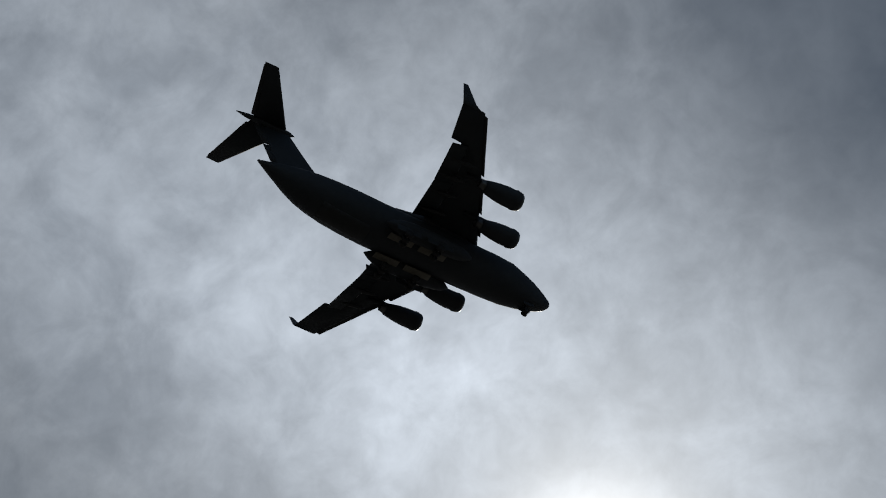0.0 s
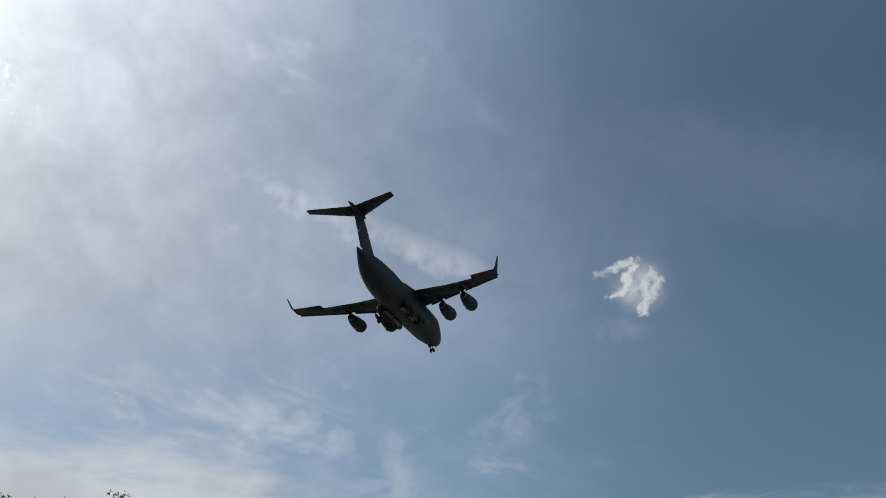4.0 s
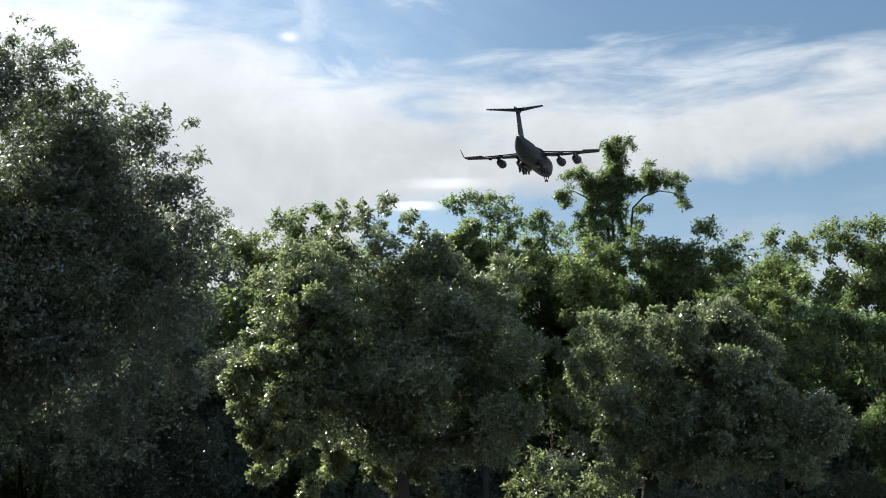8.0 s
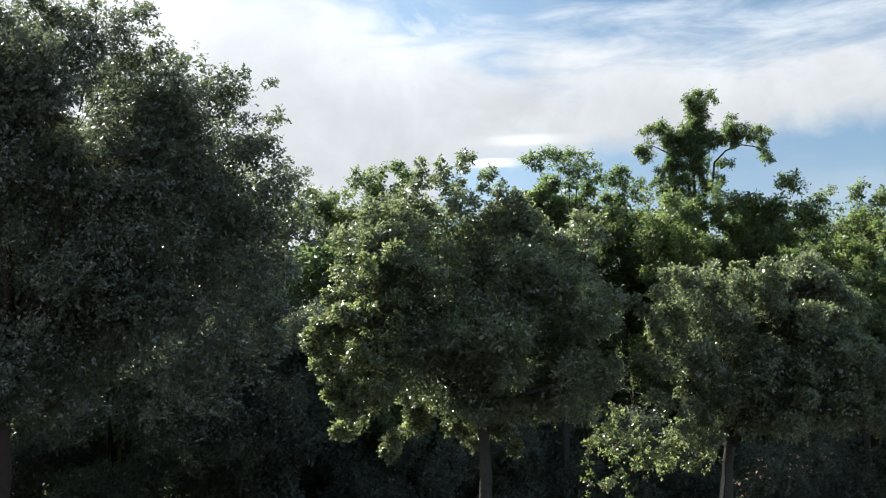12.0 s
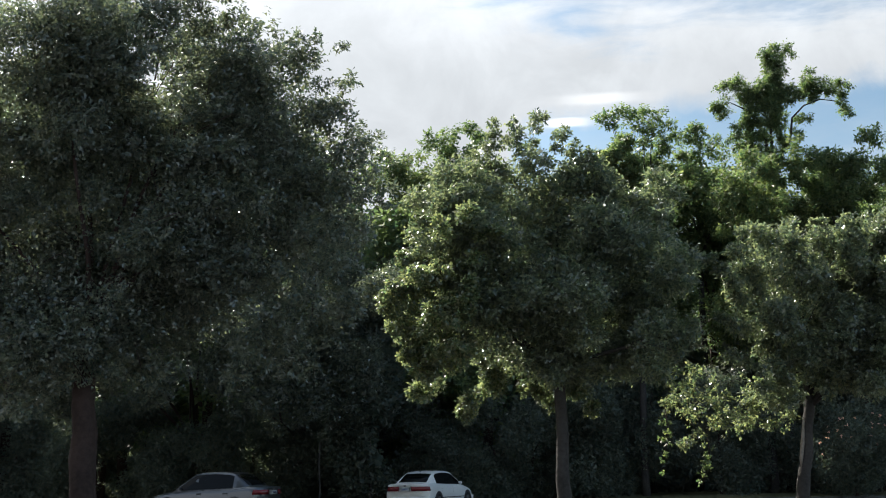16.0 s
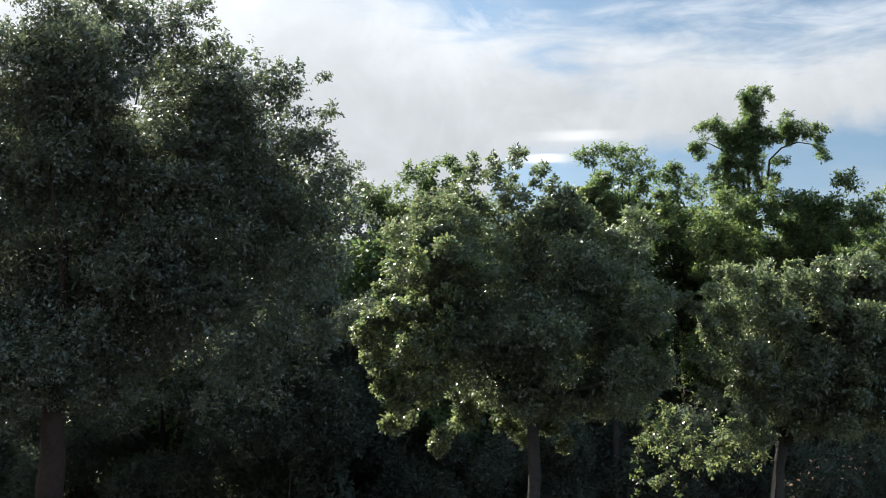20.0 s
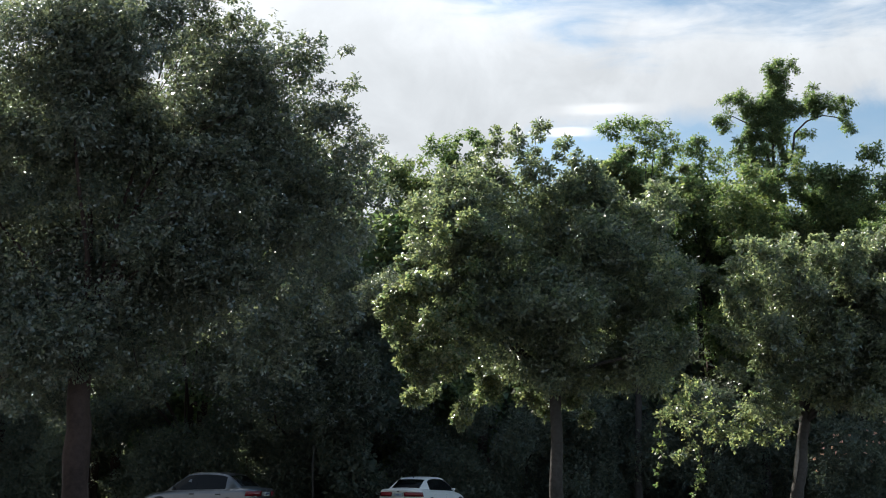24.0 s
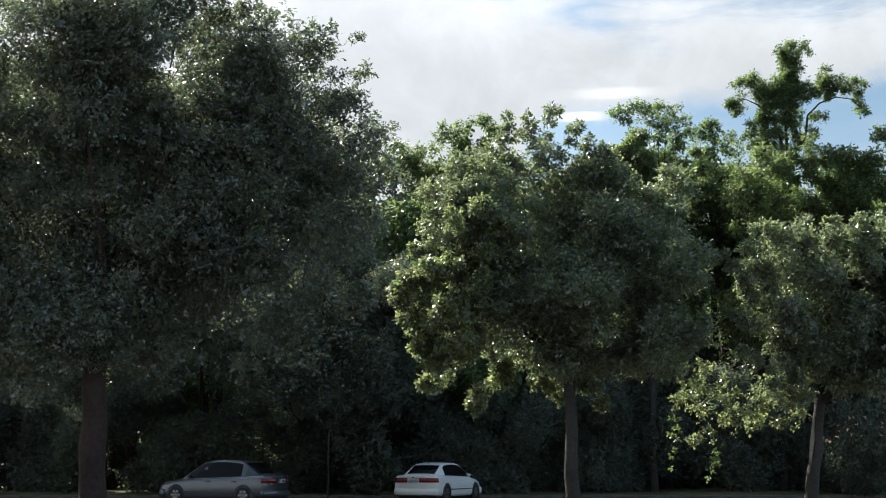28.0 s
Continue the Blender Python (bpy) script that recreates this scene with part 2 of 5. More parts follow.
def leaf_material(name, low, high, through=0.35, rough=0.38, gloss=0.75):
    """Leaves: each its own green, a waxy upper skin and light let through."""
    mat = bpy.data.materials.new(name)
    mat.use_nodes = True
    nt = mat.node_tree
    nt.nodes.clear()
    geo = nt.nodes.new("ShaderNodeNewGeometry")
    ramp = nt.nodes.new("ShaderNodeValToRGB")
    ramp.color_ramp.elements[0].color, ramp.color_ramp.elements[1].color = (*low, 1), (*high, 1)
    e = ramp.color_ramp.elements.new(0.97)
    e.color = (high[0] * 1.5, high[1] * 1.15, high[2], 1)
    nt.links.new(geo.outputs["Random Per Island"], ramp.inputs[0])
    b = nt.nodes.new("ShaderNodeBsdfPrincipled")
    b.inputs["Roughness"].default_value = rough
    b.inputs["Specular IOR Level"].default_value = gloss
    nt.links.new(ramp.outputs[0], b.inputs["Base Color"])
    tint = nt.nodes.new("ShaderNodeMix")
    tint.data_type, tint.blend_type = "RGBA", "MULTIPLY"
    tint.inputs[0].default_value = 1.0
    tint.inputs[7].default_value = (2.3, 2.5, 1.6, 1)
    nt.links.new(ramp.outputs[0], tint.inputs[6])
    tr = nt.nodes.new("ShaderNodeBsdfTranslucent")
    nt.links.new(tint.outputs[2], tr.inputs["Color"])
    mx = nt.nodes.new("ShaderNodeMixShader")
    mx.inputs[0].default_value = through
    nt.links.new(b.outputs[0], mx.inputs[1])
    nt.links.new(tr.outputs[0], mx.inputs[2])
    out = nt.nodes.new("ShaderNodeOutputMaterial")
    nt.links.new(mx.outputs[0], out.inputs[0])
    return mat


OAK_LEAF = leaf_material("oak_leaf", (0.038, 0.06, 0.05), (0.104, 0.142, 0.106), 0.46, 0.28, 0.9)
DARK_OAK_LEAF = leaf_material("dark_oak_leaf", (0.048, 0.068, 0.063), (0.086, 0.115, 0.1), 0.34, 0.25, 0.85)
WOOD_LEAF = leaf_material("woodland_leaf", (0.036, 0.07, 0.04), (0.085, 0.132, 0.07), 0.42, 0.48, 0.4)
LIGHT_LEAF = leaf_material("light_green_leaf", (0.042, 0.078, 0.042), (0.096, 0.138, 0.074), 0.44, 0.48, 0.4)
SHRUB_LEAF = leaf_material("shrub_leaf", (0.052, 0.076, 0.07), (0.072, 0.098, 0.088), 0.3, 0.6, 0.2)
BLOSSOM = leaf_material("pink_blossom", (0.4, 0.24, 0.23), (0.5, 0.34, 0.32), 0.3, 0.6, 0.2)
# lighter copy of the oak leaf, with sunlight put into its colour
SUN_LEAF = leaf_material("sunlit_tint_oak_leaf", (0.05, 0.08, 0.054), (0.125, 0.165, 0.11), 0.46, 0.26, 1.0)
BARK = material("bark", (0.038, 0.025, 0.021), 0.9, 0, 0.45, 9.0, 0.9, 0.2)
GREY_BARK = material("grey_bark", (0.041, 0.037, 0.034), 0.9, 0, 0.45, 11.0, 0.9, 0.2)
PALE_BARK = material("pale_bark", (0.2, 0.17, 0.14), 0.9, 0, 0.4, 12.0, 0.8, 0.2)
ASPHALT = material("asphalt", (0.055, 0.053, 0.05), 0.9, 0, 0.3, 3.0, 0.3, 0.3)
GRASS = material("grass", (0.05, 0.065, 0.02), 0.95, 0, 0.45, 4.0, 0.8, 0.2, second=(0.085, 0.075, 0.04))
CONCRETE = material("kerb_concrete", (0.075, 0.073, 0.068), 0.9, 0, 0.3, 8.0, 0.4, 0.3)


# ---- mesh helpers ----
def part(name, bm, mat, parent=None, label="", smooth=True):
    """Links a bmesh as one mesh object under a thing or a part."""
    me = bpy.data.meshes.new(name)
    bm.normal_update()
    bm.to_mesh(me)
    bm.free()
    me.materials.append(mat)
    if smooth:
        me.shade_smooth()
    ob = new(name, me)
    ob.parent = parent
    if label:
        ob["label"] = label
    return ob


def thing(name, m, label, category, group="", kind=""):
    ob = new(name)
    ob.empty_display_size = 0.2
    ob.matrix_world = m
    return tagged(ob, label, category, group, kind)


def skin(rings, close=True, caps=True, bm=None):
    """Faces between successive rings of equal length."""
    bm = bm or bmesh.new()
    rows = [[bm.verts.new(c) for c in r] for r in rings]
    n = len(rows[0])
    for a, b in zip(rows, rows[1:]):
        for i in range(n if close else n - 1):
            j = (i + 1) % n
            bm.faces.new((a[i], a[j], b[j], b[i]))
    if caps and close:
        bm.faces.new(rows[0][::-1])
        bm.faces.new(rows[-1])
    return bm


def tube(points, radii, sides=8, bm=None, wobble=0.0, seed=0):
    """A tapered tube along points."""
    rng = random.Random(seed)
    rings = []
    pts = [Vector(p) for p in points]
    for i, (p, r) in enumerate(zip(pts, radii)):
        d = (pts[min(i + 1, len(pts) - 1)] - pts[max(i - 1, 0)]).normalized()
        side = d.cross(Vector((0.31, 0.95, 0.05))).normalized()
        up = d.cross(side)
        rings.append([p + (side * math.cos(a) + up * math.sin(a)) * r * (1 + wobble * rng.uniform(-1, 1))
                      for a in (2 * math.pi * k / sides for k in range(sides))])
    return skin(rings, bm=bm)


def box(bm, x0, x1, y0, y1, z0, z1, bevel=0.0):
    r = bmesh.ops.create_cube(bm, size=1.0)
    for vtx in r["verts"]:
        vtx.co = Vector(((x0 + x1) / 2 + vtx.co.x * (x1 - x0), (y0 + y1) / 2 + vtx.co.y * (y1 - y0), (z0 + z1) / 2 + vtx.co.z * (z1 - z0)))
    if bevel:
        edges = list({e for vtx in r["verts"] for e in vtx.link_edges})
        bmesh.ops.bevel(bm, geom=edges, offset=bevel, segments=2, affect="EDGES", profile=0.5)
    return bm


def foliage(name, lobes, leaves, size, seed, parent, mat, clump=0.42, core=0.3, simple=False, depth=1.0, kite=True, pads=4.0):
    """Leaves of a crown: uneven pads over each lobe (x, y, z, r), leafy twigs (about clump long) on those, and a coarser fill inside."""
    rng = np.random.default_rng(seed)
    lobes = np.array(lobes, float)

    def unit(n):
        w = rng.normal(size=(n, 3))
        return w / np.linalg.norm(w, axis=1)[:, None]

    # uneven leaf pads over every lobe, some standing well out of it
    share = np.clip(lobes[:, 3], 0.14 if simple else 0.3, 1.25 if simple else 9.0) ** 2.0
    n1 = int(max(len(lobes) * 3, pads * (lobes[:, 3] ** 2).sum()))
    pick = np.concatenate([np.repeat(np.arange(len(lobes)), 2), rng.choice(len(lobes), n1, p=share / share.sum())])
    n1 = len(pick)
    o1 = unit(n1)
    r0 = lobes[pick, 3]
    r1 = np.clip(r0 * (0.16 + 0.36 * rng.random(n1) ** 1.4), 0.14, 0.95)
    c1 = lobes[pick, :3] + o1 * (r0 * (0.3 + np.where(r0 < 0.7, 1.0 if simple else 0.85, 0.6) * rng.random(n1)))[:, None]
    # sprays: leaves set alternately along short twigs that point out of the pads
    per = 8 if simple else 10
    n3 = max(1, int(leaves * (1 - core)) // per)
    w1 = r1 ** 1.9
    k3 = rng.choice(n1, n3, p=w1 / w1.sum())
    o2 = unit(n3) + o1[k3] * 0.35 + np.array([0, 0, 0.15])
    o2 /= np.linalg.norm(o2, axis=1)[:, None]
    way = o2 * 0.75 + rng.normal(size=(n3, 3)) * 0.42 + np.array([0, 0, 0.1])
    way /= np.linalg.norm(way, axis=1)[:, None]
    reach = np.minimum(clump * (0.5 + 0.9 * rng.random(n3)), r1[k3] * 0.9 + (0.16 if simple else 0.0))
    root = c1[k3] + o2 * (r1[k3] * 0.75 * rng.random(n3) ** 0.5)[:, None] * np.array([1.1, 1.1, 0.7])
    f = np.tile(np.linspace(0.08, 1.0, per), n3)
    i3 = np.repeat(np.arange(n3), per)
    jit = unit(n3 * per)
    pos = root[i3] + way[i3] * (reach[i3] * f)[:, None] + jit * (size * 0.3)
    lean = way[i3] * 0.55 + jit * 0.8
    facing = np.array([0, 0, 0.62]) + unit(n3)[i3] * (0.45 if simple else 0.8) + o2[i3] * 0.25 + rng.normal(size=(n3 * per, 3)) * (0.3 if simple else 0.22)
    shown = n3 * per
    # fill
    inner = int(leaves * core)
    v3 = lobes[:, 3] ** 3
    j = rng.choice(len(lobes), inner, p=v3 / v3.sum())
    pos4 = lobes[j, :3] + unit(inner) * (lobes[j, 3] * 0.72 * rng.random(inner) ** 0.45)[:, None]
    pos = np.vstack([pos, pos4])
    facing = np.vstack([facing, rng.normal(size=(inner, 3))])
    facing /= np.linalg.norm(facing, axis=1)[:, None]
    big = np.concatenate([np.ones(shown), np.full(inner, 1.5 if simple else 1.05)])
    count = len(pos)
    along = np.vstack([lean, unit(inner)])
    along -= facing * (along * facing).sum(axis=1)[:, None]
    along[:, 2] -= 0.12
    along /= np.linalg.norm(along, axis=1)[:, None] + 1e-6
    across = np.cross(facing, along)
    across /= np.linalg.norm(across, axis=1)[:, None] + 1e-6
    ln = (size * big * (0.6 + 0.8 * rng.random(count)))[:, None]
    wd = ln * 0.3
    if depth != 1.0:
        pos[:, 1] = (pos[:, 1] - pos[:, 1].mean()) * depth + pos[:, 1].mean()
    flat_leaf = simple or not kite
    n = 3 if flat_leaf else 4
    v = np.empty((count, n, 3))
    v[:, 0] = pos
    v[:, 1] = pos + along * ln * 0.55 + across * wd * (1.5 if flat_leaf else 1) + facing * wd * 0.3
    v[:, 2] = pos + along * ln
    if not flat_leaf:
        v[:, 3] = pos + along * ln * 0.55 - across * wd + facing * wd * 0.3
    me = bpy.data.meshes.new(name)
    me.vertices.add(count * n)
    me.vertices.foreach_set("co", v.astype(np.float32).ravel())
    me.loops.add(count * n)
    me.loops.foreach_set("vertex_index", np.arange(count * n, dtype=np.int32))
    me.polygons.add(count)
    me.polygons.foreach_set("loop_start", np.arange(0, count * n, n, dtype=np.int32))
    me.update(calc_edges=True)
    me.materials.append(mat)
    ob = new(name, me)
    ob.parent = parent
    return ob


# ---- ground ----
def ground():
    bm = bmesh.new()
    bmesh.ops.create_grid(bm, x_segments=24, y_segments=24, size=2500)
    ob = part("ground", bm, ASPHALT, smooth=False)
    tagged(ob, "worn dark grey asphalt of a parking lot reaching the horizon", "ground", kind="structure")
    rng = random.Random(4)
    xs = [-60 + i * 2.4 for i in range(51)]
    bm = bmesh.new()
    near = [bm.verts.new((x, 51.65, 0.12)) for x in xs]
    mid = [bm.verts.new((x, 54.0 + rng.uniform(-0.3, 0.3), 0.2 + rng.uniform(0, 0.08))) for x in xs]
    far = [bm.verts.new((x, 110.0, 0.4)) for x in xs]
    for a, b in ((near, mid), (mid, far)):
        for i in range(50):
            bm.faces.new((a[i], a[i + 1], b[i + 1], b[i]))
    tagged(part("grass_verge", bm, GRASS), "patchy grass and leaf litter under the wood's edge", "grass", kind="structure")
    kerb = thing("kerb", pose(0, 51.5, 0), "weathered concrete kerb along the grass verge", "kerb", kind="structure")
    stone = bmesh.new()
    box(stone, -1.19, 1.19, -0.08, 0.15, -0.02, 0.15, 0.02)
    first = part("kerbstone", stone, CONCRETE, kerb)
    first.location.x = -58.8
    for i in range(1, 50):
        o = new("kerbstone", first.data)
        o.parent, o.location = kerb, (-58.8 + 2.4 * i, 0, 0)


ground()


# ---- trees ----
def tree(name, base, trunk_top, r0, lobes, leaves, size, seed, mat, label, bark=BARK, bend=(0, 0), sides=10, limbs=7, clump=0.4, core=0.25, twigs=5, simple=False, depth=1.0, category="tree", group="", limb=1.0, kite=True, back=(), taper=0.3, fork=0.45, lean=0.0):
    """A tapered trunk, limbs out to the lobes, and a crown of leaf sprays."""
    rng = random.Random(seed)
    ob = thing(name, pose(*base), label, category, group)
    loc = [(x - base[0], y - base[1], z - base[2], r) for x, y, z, r in lobes]
    h = trunk_top
    pts, rad = [], []
    for i in range(9):
        f = i / 8
        pts.append((lean * f + bend[0] * math.sin(f * 3.0) + rng.uniform(-0.04, 0.04), bend[1] * math.sin(f * 2.5) + rng.uniform(-0.04, 0.04), h * f - 0.05))
        rad.append(r0 * (1.2 if i == 0 else 1.06 - taper * f))
    part("trunk", tube(pts, rad, sides, wobble=0.07, seed=seed), bark, ob)
    chosen = sorted(loc, key=lambda l: -l[3])[:limbs]
    for i, (x, y, z, r) in enumerate(chosen):
        rise = max(fork * h, min(h, z - 0.75 * math.hypot(x, y) - rng.uniform(0.0, 0.4)))
        at = rise / h * 8
        start = Vector(pts[int(at)]).lerp(Vector(pts[min(8, int(at) + 1)]), at - int(at))
        end = Vector((x, y, z))
        k = [start.lerp(end, t) + Vector((rng.uniform(-0.2, 0.2), rng.uniform(-0.2, 0.2), 0.5 * math.sin(t * 3.1) * rng.uniform(-0.3, 0.8))) * (t * (1.2 - t) * 2) for t in (0, 0.25, 0.5, 0.75, 1)]
        r1 = r0 * rng.uniform(0.35, 0.5) * limb * (1.0 if r > 0.35 else 0.6)
        bough = part("limb", tube(k, [r1, r1 * 0.8, r1 * 0.6, r1 * 0.4, r1 * 0.15], 6, wobble=0.06, seed=seed + i), bark, ob)
        for j in range(twigs):
            a = k[2].lerp(k[4], rng.random())
            b = end + Vector([rng.uniform(-1, 1) * r * 0.75 for _ in range(3)])
            part("branch", tube([a, a.lerp(b, 0.5) + Vector((0, 0, rng.uniform(-0.1, 0.2))), b], [r1 * 0.22, r1 * 0.14, 0.008], 4), bark, bough)
    foliage("crown", loc, leaves, size, seed, ob, mat, clump, core, simple, depth, kite)
    if back:
        foliage("crown", [(x - base[0], y - base[1], z - base[2], r) for x, y, z, r in back], 115000, 0.12, seed + 5, ob, mat, 0.5, 0.35, True)
    return ob


OAK_A_CORE = [(-8.4, 28.3, 11.3, 2.6), (-8.3, 30.2, 12.6, 1.4), (-5.4, 29.6, 7.7, 2.5), (-8.8, 30.6, 7.9, 3.4), (-6.8, 31.1, 5.6, 2.3), (-9.0, 29.2, 4.9, 2.2), (-12.3, 30.0, 9.7, 3.3), (-13.0, 31.1, 6.3, 3.2), (-4.1, 29.8, 4.6, 1.0), (-5.8, 30.2, 10.6, 1.7), (-4.7, 30.3, 11.2, 1.2), (-3.7, 30.4, 10.0, 1.1), (-3.2, 30.3, 8.8, 1.1), (-6.4, 30.0, 12.5, 1.2), (-4.9, 30.0, 9.3, 1.4), (-2.9, 30.2, 7.4, 1.1)]
OAK_A_TOP = [(-6.9, 30.1, 13.1, 1.11), (-6.1, 30.3, 13.6, 0.92), (-5.4, 30.4, 13.7, 0.59), (-5, 30.5, 13.3, 0.27), (-7.4, 30.3, 13.7, 0.9), (-3.6, 30.5, 11.6, 0.9), (-4.1, 29.4, 11.4, 0.63), (-2.8, 30, 11.6, 0.64), (-2.3, 30.5, 11.9, 0.38), (-3.2, 30.2, 12.2, 0.26), (-5, 30.5, 12.2, 0.88), (-2.3, 29.5, 10.3, 0.62), (-1.9, 30, 9.9, 0.42), (-1.5, 29.7, 9.3, 0.44), (-1.2, 30.1, 8.9, 0.33), (-3.1, 30.1, 10.3, 0.85)]
OAK_A_SIDE = [(-4.3, 29.4, 11.3, 0.98), (-3.4, 29.7, 11.6, 0.63), (-2.9, 29.7, 11.4, 0.39), (-2, 30.5, 11, 0.31), (-2.3, 30.3, 10.5, 0.54), (-2, 29.6, 9.8, 0.36), (-2.7, 30.4, 10.1, 0.51), (-1.8, 29.6, 9.4, 0.33), (-1.5, 30.1, 9.3, 0.28), (-3.5, 29.6, 10.5, 0.63), (-2.1, 29.4, 8.6, 0.68), (-1.9, 30.4, 8, 0.63), (-1.9, 29.7, 6.6, 0.81), (-2.2, 29.7, 5.4, 0.74), (-3.1, 30.6, 4.4, 0.9), (-2.7, 30.4, 8.1, 0.77), (-4.2, 29.7, 9.5, 0.97), (-3.8, 30.6, 6.9, 1.12), (-5.2, 30, 5.4, 1.17), (-2.9, 29, 5.8, 0.79), (-3.4, 29, 4.9, 0.79), (-2.4, 29, 6.3, 0.66), (-4.3, 29, 4.2, 0.79)]
OAK_A_FILL = [(-6.3, 31.3, 11.3, 0.8), (-5.5, 31.3, 11.8, 0.8), (-6.7, 31.3, 10.1, 0.9), (-10.5, 31.3, 11, 0.8), (-9.5, 31.3, 11.3, 0.9), (-2.3, 31.3, 8.7, 0.5), (-2, 31.3, 7.6, 0.55), (-2.6, 31.3, 9.5, 0.55), (-3.9, 31.3, 12.2, 0.5), (-4.5, 31.3, 12.8, 0.5), (-3.5, 31.3, 12, 0.35), (-2.9, 31.3, 10.6, 0.5), (-2, 31.3, 9.1, 0.3)]
OAK_A_BACK = [(-3.9, 32.2, 9.9, 1.15), (-3.4, 32.0, 8.2, 1.1), (-4.7, 32.0, 11.2, 1.1), (-3.5, 31.8, 6.6, 1.1), (-6.3, 32.0, 12.6, 1.0), (-8.5, 34.0, 9.2, 2.8), (-11.6, 34.0, 9.0, 3.0), (-6.2, 33.3, 9.6, 2.1), (-9.0, 33.4, 11.4, 1.8), (-13.5, 33.0, 6.5, 2.6), (-10.0, 34.0, 6.2, 2.4), (-4.3, 33.0, 9.2, 1.4), (-6.0, 33.4, 6.6, 1.8), (-4.9, 32.4, 10.9, 1.2), (-5.7, 32.6, 11.4, 1.2), (-3.4, 32.2, 10.0, 0.9), (-3.0, 32.2, 8.6, 1.0), (-1.9, 31.0, 9.5, 0.7), (-1.7, 31.0, 8.7, 0.7), (-2.7, 31.0, 10.3, 0.7), (-3.4, 31.0, 11.4, 0.7)]
OAK_B_TOP = [(2, 36.3, 11.4, 0.12), (2.1, 36, 11, 0.22), (2.5, 36.6, 11.5, 0.15), (2.4, 36.4, 11.1, 0.27), (2.9, 36.6, 11.1, 0.25), (3.1, 36.5, 11.4, 0.14), (3.2, 36, 11.5, 0.13), (3.4, 36.1, 11.6, 0.12), (1.8, 35.9, 10.7, 0.33), (2.7, 35.9, 10.5, 0.43), (3.3, 35.9, 10.5, 0.27), (3.9, 36, 11, 0.17), (4, 36.3, 11.3, 0.12), (3.7, 35.8, 10.6, 0.23), (4.2, 36.3, 10.8, 0.2), (4.4, 36.1, 10.6, 0.22), (4.7, 36, 10.5, 0.17), (0.8, 35, 9.8, 0.72), (1.6, 36.2, 9.8, 0.91), (0.1, 35, 9, 0.8), (-0.3, 35, 8, 0.72)]
OAK_B_LEFT = [(-0.9, 34.5, 6.4, 0.44), (-1.3, 34.7, 6.1, 0.22), (-0.7, 34.6, 5.6, 0.53), (-1, 34.8, 5.4, 0.22), (-0.4, 34.8, 5, 0.53), (-0.6, 34.4, 4.6, 0.21), (-0.2, 34.4, 4.2, 0.5), (0.1, 34.9, 3.7, 0.38), (-0.4, 34.6, 3.5, 0.22), (1, 34.5, 3.2, 0.24), (0.9, 35, 3, 0.13), (-0.4, 34.7, 6.8, 0.6), (0.3, 34.9, 6.9, 0.71), (0.6, 34.7, 5.7, 0.7), (0.7, 34.8, 4.5, 0.62), (2.8, 36.9, 3.7, 0.28), (3.2, 37, 3.6, 0.27), (3.5, 37, 3.3, 0.17), (4.2, 36.4, 3.6, 0.21), (4.5, 36.5, 3.1, 0.15), (4, 36.6, 3.7, 0.18), (1.9, 36.9, 4.2, 0.66)]
OAK_B_MID = [(1.5, 34.8, 7.6, 1.58), (3.6, 36.5, 8.6, 1.75), (5.2, 35.4, 7.7, 1.62), (3.4, 35, 6.1, 1.98), (5.7, 36.4, 5.9, 1.82), (1.6, 35, 5.4, 1.34), (6.6, 34, 6.6, 0.94), (5.2, 36.2, 9.5, 0.84), (6.5, 36, 9, 0.83), (4.1, 36.3, 9.9, 0.75), (3, 35.6, 9.9, 0.74), (5.1, 36, 4.4, 0.98), (3.5, 36.6, 4.6, 1.24), (6, 34, 4.9, 1.09), (6.7, 34, 4.7, 0.47), (0.8, 35, 6.4, 1.03), (0.9, 34.9, 8, 1.04), (0.3, 35, 5, 0.71), (1.1, 35, 9.1, 0.8), (2.3, 36.4, 10, 0.75), (4.6, 36.4, 10, 0.67), (3.4, 35.2, 4.2, 0.79), (4.3, 35.2, 4.1, 0.71), (2.5, 35.2, 4.4, 0.63), (5.4, 35.2, 4.2, 0.72)]
OAK_C_LEFT = [(8.2, 34.4, 6.7, 0.45), (8.6, 34.9, 5.9, 0.55), (8.4, 34.8, 5.4, 0.32), (8.5, 34.6, 5.2, 0.51), (8.8, 34.4, 7.2, 0.58), (9.3, 34.9, 7.8, 0.49), (10, 34.7, 7.9, 0.46), (10.9, 34.8, 7.8, 0.46), (11.7, 34.9, 7.9, 0.47), (12.3, 34.8, 8.1, 0.47), (9.3, 35, 4.8, 0.55), (9.3, 34.6, 4.1, 0.45), (8.9, 34.9, 6.4, 0.73), (7.7, 34.7, 7.1, 0.29), (7.5, 35, 7, 0.16)]
OAK_C_MID = [(10.4, 35.2, 6.4, 1.41), (12.5, 36.6, 6.6, 1.66), (10.9, 36.4, 4.9, 1.28), (12.3, 35.4, 4.7, 1.43), (11.2, 36, 3.9, 0.93), (13.7, 36.2, 7.2, 1.22), (14.2, 36, 5.6, 1.39), (13.4, 36.2, 8.1, 0.79), (14.1, 36.4, 4.3, 0.87), (9.5, 34.9, 3.4, 0.57), (9.5, 34.9, 6.9, 0.9), (9.7, 34.9, 5.4, 0.89), (11.5, 36.4, 7.6, 0.86), (8.5, 34.9, 4.2, 0.48), (10.3, 35.1, 4.5, 1.07), (9.5, 34.9, 4, 0.65), (11.2, 35.1, 4.2, 0.83), (12.1, 35.1, 3.9, 0.75)]
